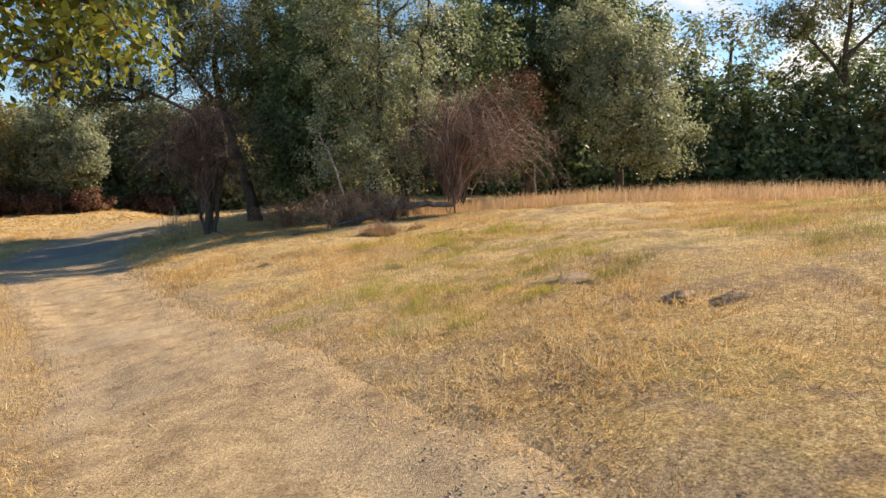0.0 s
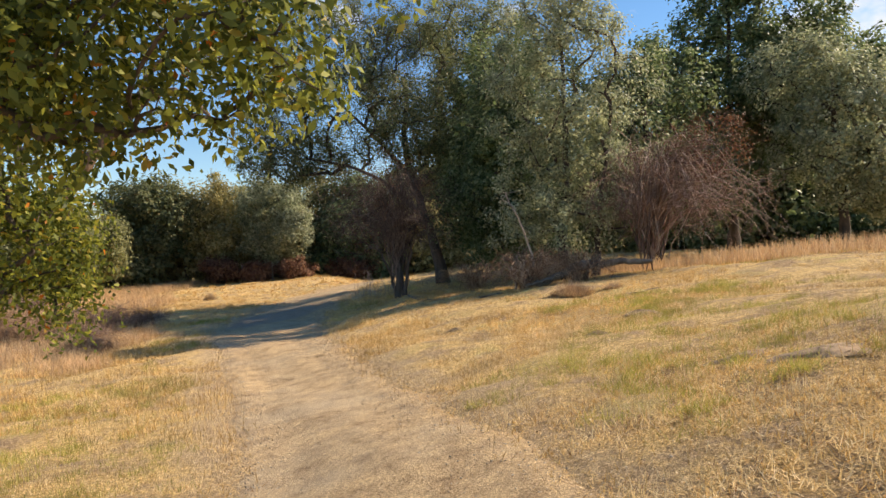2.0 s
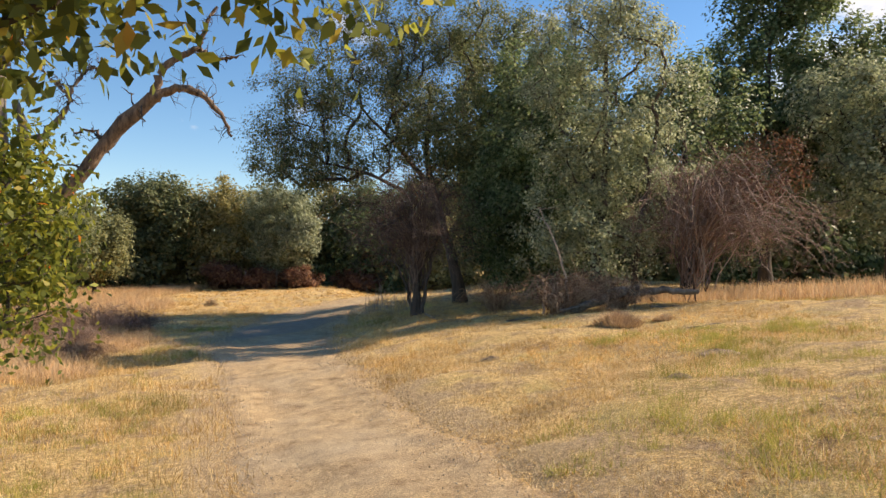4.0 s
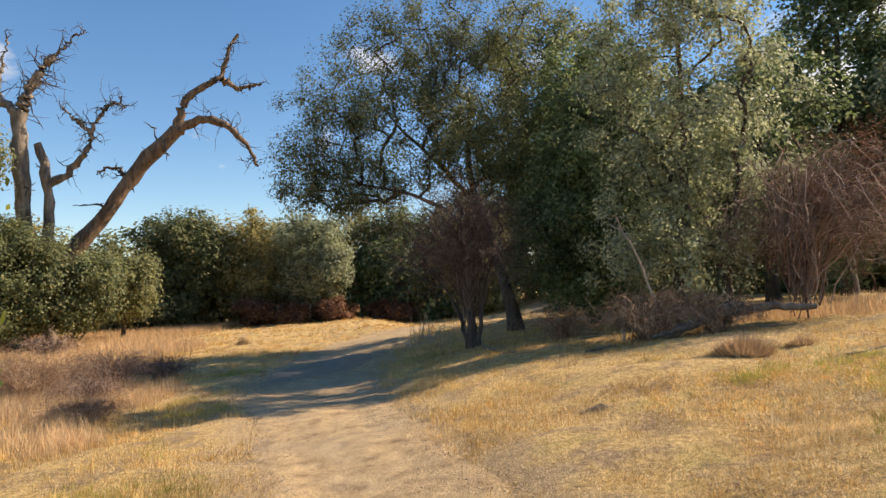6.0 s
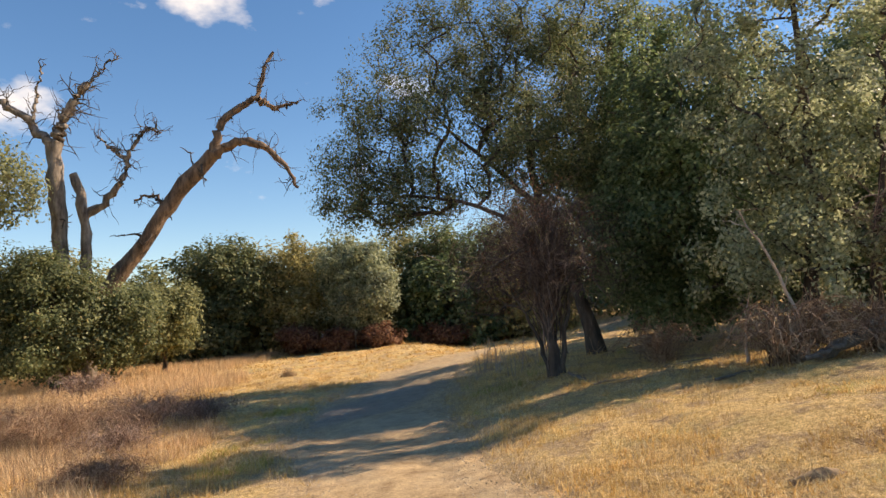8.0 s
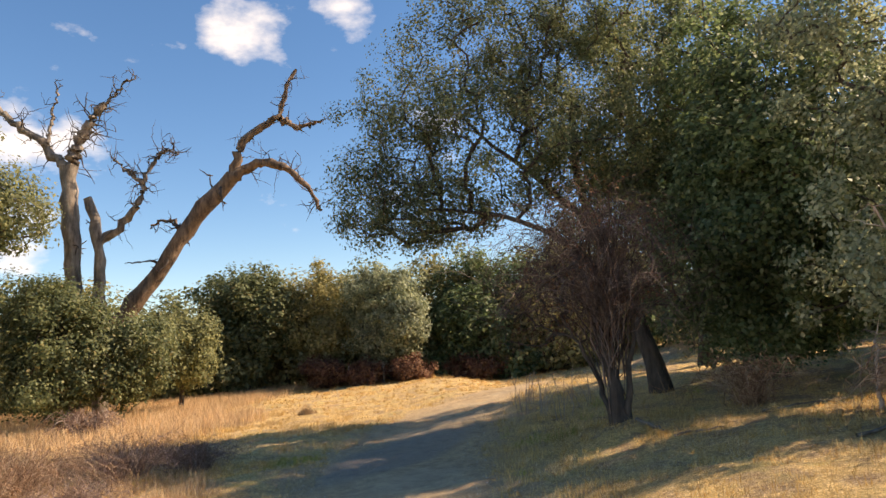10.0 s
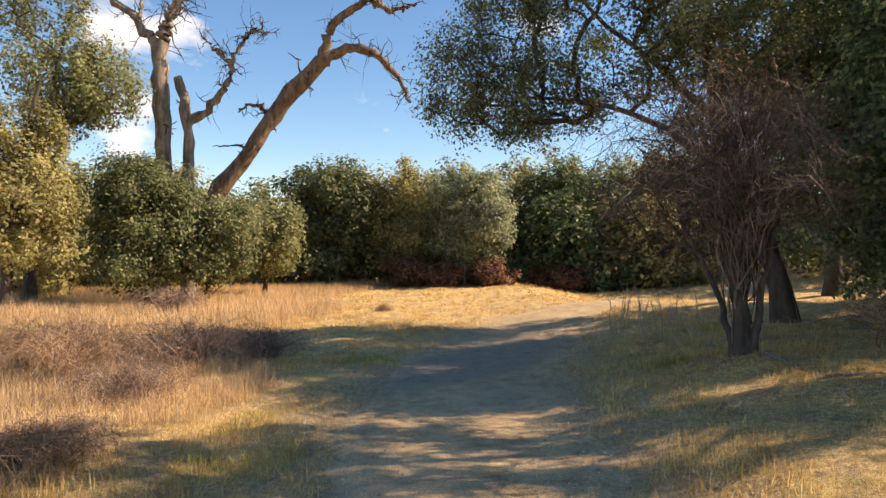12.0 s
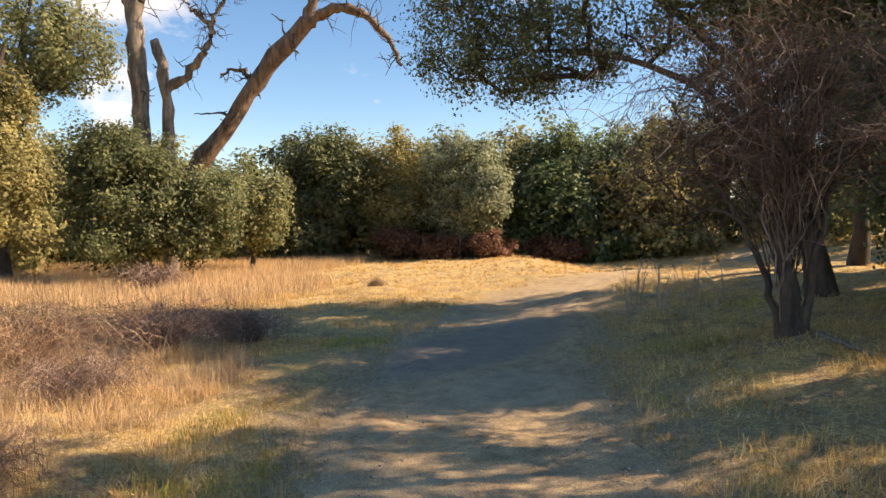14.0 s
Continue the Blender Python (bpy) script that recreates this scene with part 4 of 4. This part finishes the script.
def meadow():
    rng = np.random.default_rng(200)
    seeds = np.concatenate([scatter(9000, -9, 8, 1.2, 12, rng), scatter(7000, -14, 10, 10, 19, rng), scatter(6000, -30, 16, 17, 46, rng)])
    near = tufted(seeds, 12, 0.05, rng)
    d = np.hypot(near[:, 0] + 2.5, near[:, 1] - 4)
    blades("dry_grass", "short dry straw-coloured grass over the meadow", near, 0.04 + 0.003 * d, 0.005 + 0.0007 * d, STRAW, rng, 1.8)
    flat = np.concatenate([scatter(130000, -6, 7, 1.2, 10, rng, -0.12), scatter(50000, -13, 10, 9, 19, rng, -0.1)])
    blades("straw_litter", "mown straw lying flat on the soil", flat, 0.09, 0.0055, STRAW, rng, 9.0, "straw")
    mats = np.concatenate([scatter(3600, -8, 8, 1.2, 11, rng, 0.15), scatter(3000, -12, 10, 9, 19, rng, 0.15)])
    mats = mats[value_noise(mats[:, 0] + 60, mats[:, 1] + 60, 0.9, 28) > 0.42]
    blades("matted_straw", "matted clumps of bleached straw on the meadow", tufted(mats, 60, 0.11, rng), 0.09, 0.0055, PALESTRAW, rng, 4.5, "straw")
    weed = scatter(60000, -7, 8, 1.2, 14, rng, 0.0)
    weed = weed[value_noise(weed[:, 0] + 60, weed[:, 1] + 60, 0.7, 27) > 0.55]
    blades("brown_litter", "brown dead weed stems matted between the straw", weed, 0.06, 0.006, BROWNWEED, rng, 3.0, "weeds")
    tuft = np.concatenate([scatter(9000, -8, 9, 1.5, 13, rng, 0.2), scatter(4000, -14, 8, 10, 18, rng, 0.2)])
    w = value_noise(tuft[:, 0] + 60, tuft[:, 1] + 60, 0.7, 22) * value_noise(tuft[:, 0] + 60, tuft[:, 1] + 60, 2.3, 23)
    tuft = tufted(tuft[w > np.where(tuft[:, 1] > 9.5, np.where(tuft[:, 0] < -3.0, 0.62, 0.4), 0.24)][::3], 80, 0.085, rng)
    blades("green_grass", "tufts of yellow-green grass among the straw", tuft, 0.095, 0.005, GREENBLADE, rng, 1.5)
    side = scatter(9000, -20, -3, 6, 28, rng, 0.1)
    u = 0.89 * side[:, 0] + 0.45 * side[:, 1]
    side = side[(u < 5.2) & (value_noise(side[:, 0] + 60, side[:, 1] + 60, 1.1, 24) > 0.4)]
    blades("verge_grass", "longer yellow grass along the path's edge", tufted(side, 12, 0.08, rng), 0.14, 0.006, STRAW, rng, 0.8, two=True)


def tall_grass():
    rng = np.random.default_rng(201)
    xy = np.c_[rng.uniform(-40, -14, 90000), rng.uniform(20, 47, 90000)]
    u, s = 0.89 * xy[:, 0] + 0.45 * xy[:, 1], -0.45 * xy[:, 0] + 0.89 * xy[:, 1]
    ok = (u < -6.0 + 3.0 * (value_noise(xy[:, 0] + 60, xy[:, 1] + 60, 2.5, 34) - 0.5) + 2.0 * (value_noise(xy[:, 0] + 60, xy[:, 1] + 60, 0.6, 35) - 0.5)) & (s > 25.0 + 2.0 * value_noise(xy[:, 0] + 60, xy[:, 1] + 60, 3, 31)) & (off_path(xy[:, 0], xy[:, 1]) > 1.2)
    xy = xy[ok]
    blades("tall_grass", "tall pinkish-brown dry grass filling the field", xy, 0.46, 0.013, TALLSTRAW, rng, 0.6, two=True)
    xy = np.c_[rng.uniform(-1.0, 26, 60000), rng.uniform(14.5, 26, 60000)]
    e = xy[:, 1] - (17.4 - 0.32 * (xy[:, 0] - 1)) + 0.7 * value_noise(xy[:, 0] + 60, xy[:, 1] + 60, 1.5, 32)
    xy = xy[(e > 0.3) & (e < 4.5)]
    blades("reed_grass", "orange-brown waist-high grass along the trees", xy, 0.42, 0.012, TALLSTRAW, rng, 0.75, two=True)
    xy = np.c_[rng.uniform(-24, -8, 60000), rng.uniform(10, 21, 60000)]
    u, s = 0.89 * xy[:, 0] + 0.45 * xy[:, 1], -0.45 * xy[:, 0] + 0.89 * xy[:, 1]
    w = value_noise(xy[:, 0] + 60, xy[:, 1] + 60, 1.2, 33)
    straw = xy[(u < -2.6 - 1.2 * w) & (u > -7.0) & (s < 21)]
    blades("verge_straw", "knee-high golden straw leaning along the path", tufted(straw[value_noise(straw[:, 0] + 60, straw[:, 1] + 60, 0.5, 39) > 0.42][::4], 8, 0.07, rng), 0.34, 0.006, TALLSTRAW, rng, 1.1, two=True)
    xy = xy[(u < -4.4 - 1.0 * w) & (s < 26) & (w > 0.3)]
    blades("weedy_grass", "straggling brown weeds and dry grass beside the path", tufted(xy[::6], 6, 0.12, rng), 0.36, 0.006, BROWNWEED, rng, 1.0, two=True)
    xy = np.c_[rng.uniform(-14.0, -6.0, 16000), rng.uniform(10.0, 19.0, 16000)]
    d = off_path(xy[:, 0], xy[:, 1])
    xy = xy[(0.89 * xy[:, 0] + 0.45 * xy[:, 1] < -1.0) & (d > 0.15) & (d < 1.1) & (value_noise(xy[:, 0] + 60, xy[:, 1] + 60, 0.8, 38) > 0.66)]
    blades("edge_grass", "green grass along the shaded path edge", tufted(xy, 3, 0.05, rng), 0.13, 0.006, GREENBLADE, rng, 1.0, two=True)
    xy = np.c_[rng.uniform(-9.4, -4.6, 14000), rng.uniform(16.5, 25.0, 14000)]
    w = value_noise(xy[:, 0] + 60, xy[:, 1] + 60, 0.8, 36) + 0.6 * np.exp(-((xy[:, 0] + 7.2) / 0.9) ** 2 - ((xy[:, 1] - 20.8) / 2.2) ** 2)
    xy = xy[(off_path(xy[:, 0], xy[:, 1]) > 0.25) & (w > 0.95)]
    blades("shade_grass", "green grass in the shade under the oak", xy, 0.2, 0.008, GREENBLADE, rng, 0.9, two=True)


def tuft_heap(x, y, r, h, n, material, label, seed):
    rng = np.random.default_rng(seed)
    a, q = rng.uniform(0, 2 * math.pi, n), r * rng.random(n) ** 0.6
    p = np.c_[np.cos(a) * q, np.sin(a) * q, np.zeros(n)]
    out = np.c_[np.cos(a), np.sin(a), np.zeros(n)]
    hh = h * (1.1 - 0.7 * (q / r)) * rng.uniform(0.7, 1.15, n)
    tip = p + out * (0.5 * r * rng.random(n))[:, None] + np.c_[rng.normal(0, 0.06, (n, 2)), hh]
    side = np.c_[-np.sin(a), np.cos(a), np.zeros(n)] * 0.008
    v = np.stack([p - side, p + side, tip], 1).reshape(-1, 3)
    ob = new("grass_tussock", mesh_of("grass_tussock", v, np.arange(3 * n).reshape(-1, 3), material))
    ob.location = on_ground(x, y, -0.02)
    tagged(ob, label, "tussock", "grass tussocks")


meadow()
tall_grass()
tuft_heap(-0.84, 13.3, 0.38, 0.3, 1400, BROWNWEED, "brown matted tussock standing in short grass", 210)
tuft_heap(-0.1, 13.5, 0.2, 0.14, 400, BROWNWEED, "small brown tussock in short grass", 211)


def stones():
    rng = np.random.default_rng(220)
    n = 15000
    k = rng.integers(0, 230, n)
    t = np.where(rng.random(n) < 0.6, rng.choice([-1, 1], n) * rng.normal(0.85, 0.16, n), rng.uniform(-0.9, 0.9, n))
    p = WAY_FINE[k]
    tan = np.gradient(WAY_FINE[:, :2], axis=0)[k]
    tan /= np.linalg.norm(tan, axis=1)[:, None]
    xy = p[:, :2] + np.c_[-tan[:, 1], tan[:, 0]] * (t * p[:, 2])[:, None] + rng.normal(0, 0.06, (n, 2))
    c = np.c_[xy, ground_z(xy[:, 0], xy[:, 1]) + 0.012]
    r = (0.003 + 0.008 * rng.random(n) ** 4) * np.interp(k, [0, 90, 230], [0.7, 1.0, 1.6])
    octa = np.array([(1, 0, 0), (0, 1, 0), (-1, 0, 0), (0, -1, 0), (0, 0, 0.7), (0, 0, -0.7)], float)
    v = (c[:, None] + octa[None] * r[:, None, None] * rng.uniform(0.6, 1.3, (n, 6, 1))).reshape(-1, 3)
    f = np.array([(0, 1, 4), (1, 2, 4), (2, 3, 4), (3, 0, 4), (1, 0, 5), (2, 1, 5), (3, 2, 5), (0, 3, 5)])
    f = (np.arange(n)[:, None, None] * 6 + f[None]).reshape(-1, 3)
    tagged(new("gravel", mesh_of("gravel", v, f, PEBBLE)), "loose gravel scattered over the dirt path", "gravel", kind="stuff")
    n = 14000
    xy = np.c_[rng.uniform(-9, 5, 3 * n), rng.uniform(1.3, 20, 3 * n)]
    d = off_path(xy[:, 0], xy[:, 1])
    xy = xy[np.abs(d - 0.1) < np.abs(rng.normal(0, 0.5, 3 * n))]
    n = len(xy)
    p = np.c_[xy, ground_z(xy[:, 0], xy[:, 1]) + 0.022]
    a = rng.uniform(0, 2 * math.pi, n)
    w, s = np.c_[np.cos(a), np.sin(a), rng.normal(0, 0.25, n)], np.c_[-np.sin(a), np.cos(a), rng.normal(0, 0.25, n)]
    q = rng.uniform(0.006, 0.016, n)[:, None]
    v = np.stack([p - w * q, p - s * q * 0.45, p + w * q, p + s * q * 0.45], 1).reshape(-1, 3)
    tagged(new("leaf_litter", mesh_of("leaf_litter", v, np.arange(4 * n).reshape(-1, 4), LITTER)), "dry fallen oak leaves along the path's edges", "leaves", kind="stuff")


stones()


# ---- small things ----
def mound(x, y, r, h, seed):
    """A low heap of dug earth."""
    rng = np.random.default_rng(seed)
    rings, sides = 9, 20
    v, f = [], []
    for i in range(rings):
        q = i / (rings - 1)
        for j in range(sides):
            a = 2 * math.pi * j / sides
            rr = r * q * (1 + 0.25 * math.sin(3 * a + seed) + 0.12 * rng.normal())
            px, py = x + rr * math.cos(a) * 1.4, y + rr * math.sin(a) * 0.8
            v.append((px - x, py - y, float(ground_z(px, py)) - float(ground_z(x, y)) + h * (1 - q * q) * rng.uniform(0.6, 1.2) - 0.03 * q + 0.01))
    for i in range(rings - 1):
        for j in range(sides):
            f.append((i * sides + j, i * sides + (j + 1) % sides, (i + 1) * sides + (j + 1) % sides, (i + 1) * sides + j))
    ob = new("earth_mound", mesh_of("earth_mound", v, f, EARTH))
    ob.location = on_ground(x, y)
    tagged(ob, "low mound of dark dug earth in the meadow", "mound", "earth mounds")


EARTH = barky("dug_earth", (0.17, 0.115, 0.07), (0.46, 0.33, 0.2), 26.0, 0.008)
for k, (x, y, r, h) in enumerate([(1.25, 6.0, 0.24, 0.025), (0.85, 6.35, 0.18, 0.02), (1.81, 4.75, 0.1, 0.03), (2.05, 4.5, 0.11, 0.03), (0.2, 10.1, 0.2, 0.04), (-2.5, 11.0, 0.14, 0.04), (-0.3, 8.8, 0.14, 0.04)]):
    mound(x, y, r, h, 300 + k)


def sapling(x, y, h, lean, seed, label="thin bare sapling under the live oak"):
    rng = np.random.default_rng(seed)
    line = smooth_line([(0, 0, -0.05), (lean * 0.3, 0, h * 0.5), (lean, 0.1, h)], 10, 0.02, rng)
    ob = new("sapling")
    ob.location = on_ground(x, y)
    part("stem", mesh_of("stem", *tubes([(line, np.linspace(0.035, 0.012, 10))], 6), TWIG), ob)
    tagged(part("twigwork", mesh_of("twigwork", *tubes(twigs_from(line[3:], 0.008, 7, 0.5, rng), 4), TWIG), ob), kind="stuff")
    tagged(ob, label, "sapling", "saplings")


for k, (x, y, h, lean) in enumerate([(-2.5, 17.6, 0.9, 0.1), (-1.75, 16.3, 2.2, -0.7)]):
    sapling(x, y, h, lean, 320 + k)


def stalks():
    """Dark dry stalks standing in the shaded verge."""
    rng = np.random.default_rng(330)
    for x, y in [(-8.5, 22.6), (-7.9, 21.6), (-8.3, 21.9), (-7.7, 21.2), (-7.5, 22.3), (-8.6, 23.2), (-7.2, 20.6), (-6.9, 21.8)]:
        for _ in range(4):
            b = rng.normal(0, 0.08, 2)
            h = rng.uniform(0.4, 0.9)
            v, f = tubes([(smooth_line([(b[0], b[1], -0.03), (b[0] * 1.5, b[1] * 1.5, h * 0.5), (b[0] * 2 + rng.normal(0, 0.1), b[1] * 2, h)], 6, 0.01, rng), np.linspace(0.008, 0.005, 6))], 4)
            ob = new("dry_stalk", mesh_of("dry_stalk", v, f, TWIG))
            ob.location = on_ground(x, y)
            tagged(ob, "dark dry weed stalk standing in shaded grass", "weed", "dry stalks")


stalks()
dead_bush("dead_brush_pile", "dark dead brush at the foot of the thicket", (-24.2, 24.3), 100, 1.3, 1.0, 0.5, REDTWIG, 340, 0.02, 5)
tuft_heap(-17.6, 27.4, 0.3, 0.4, 500, BROWNWEED, "dark brown tussock in the dry field", 341)
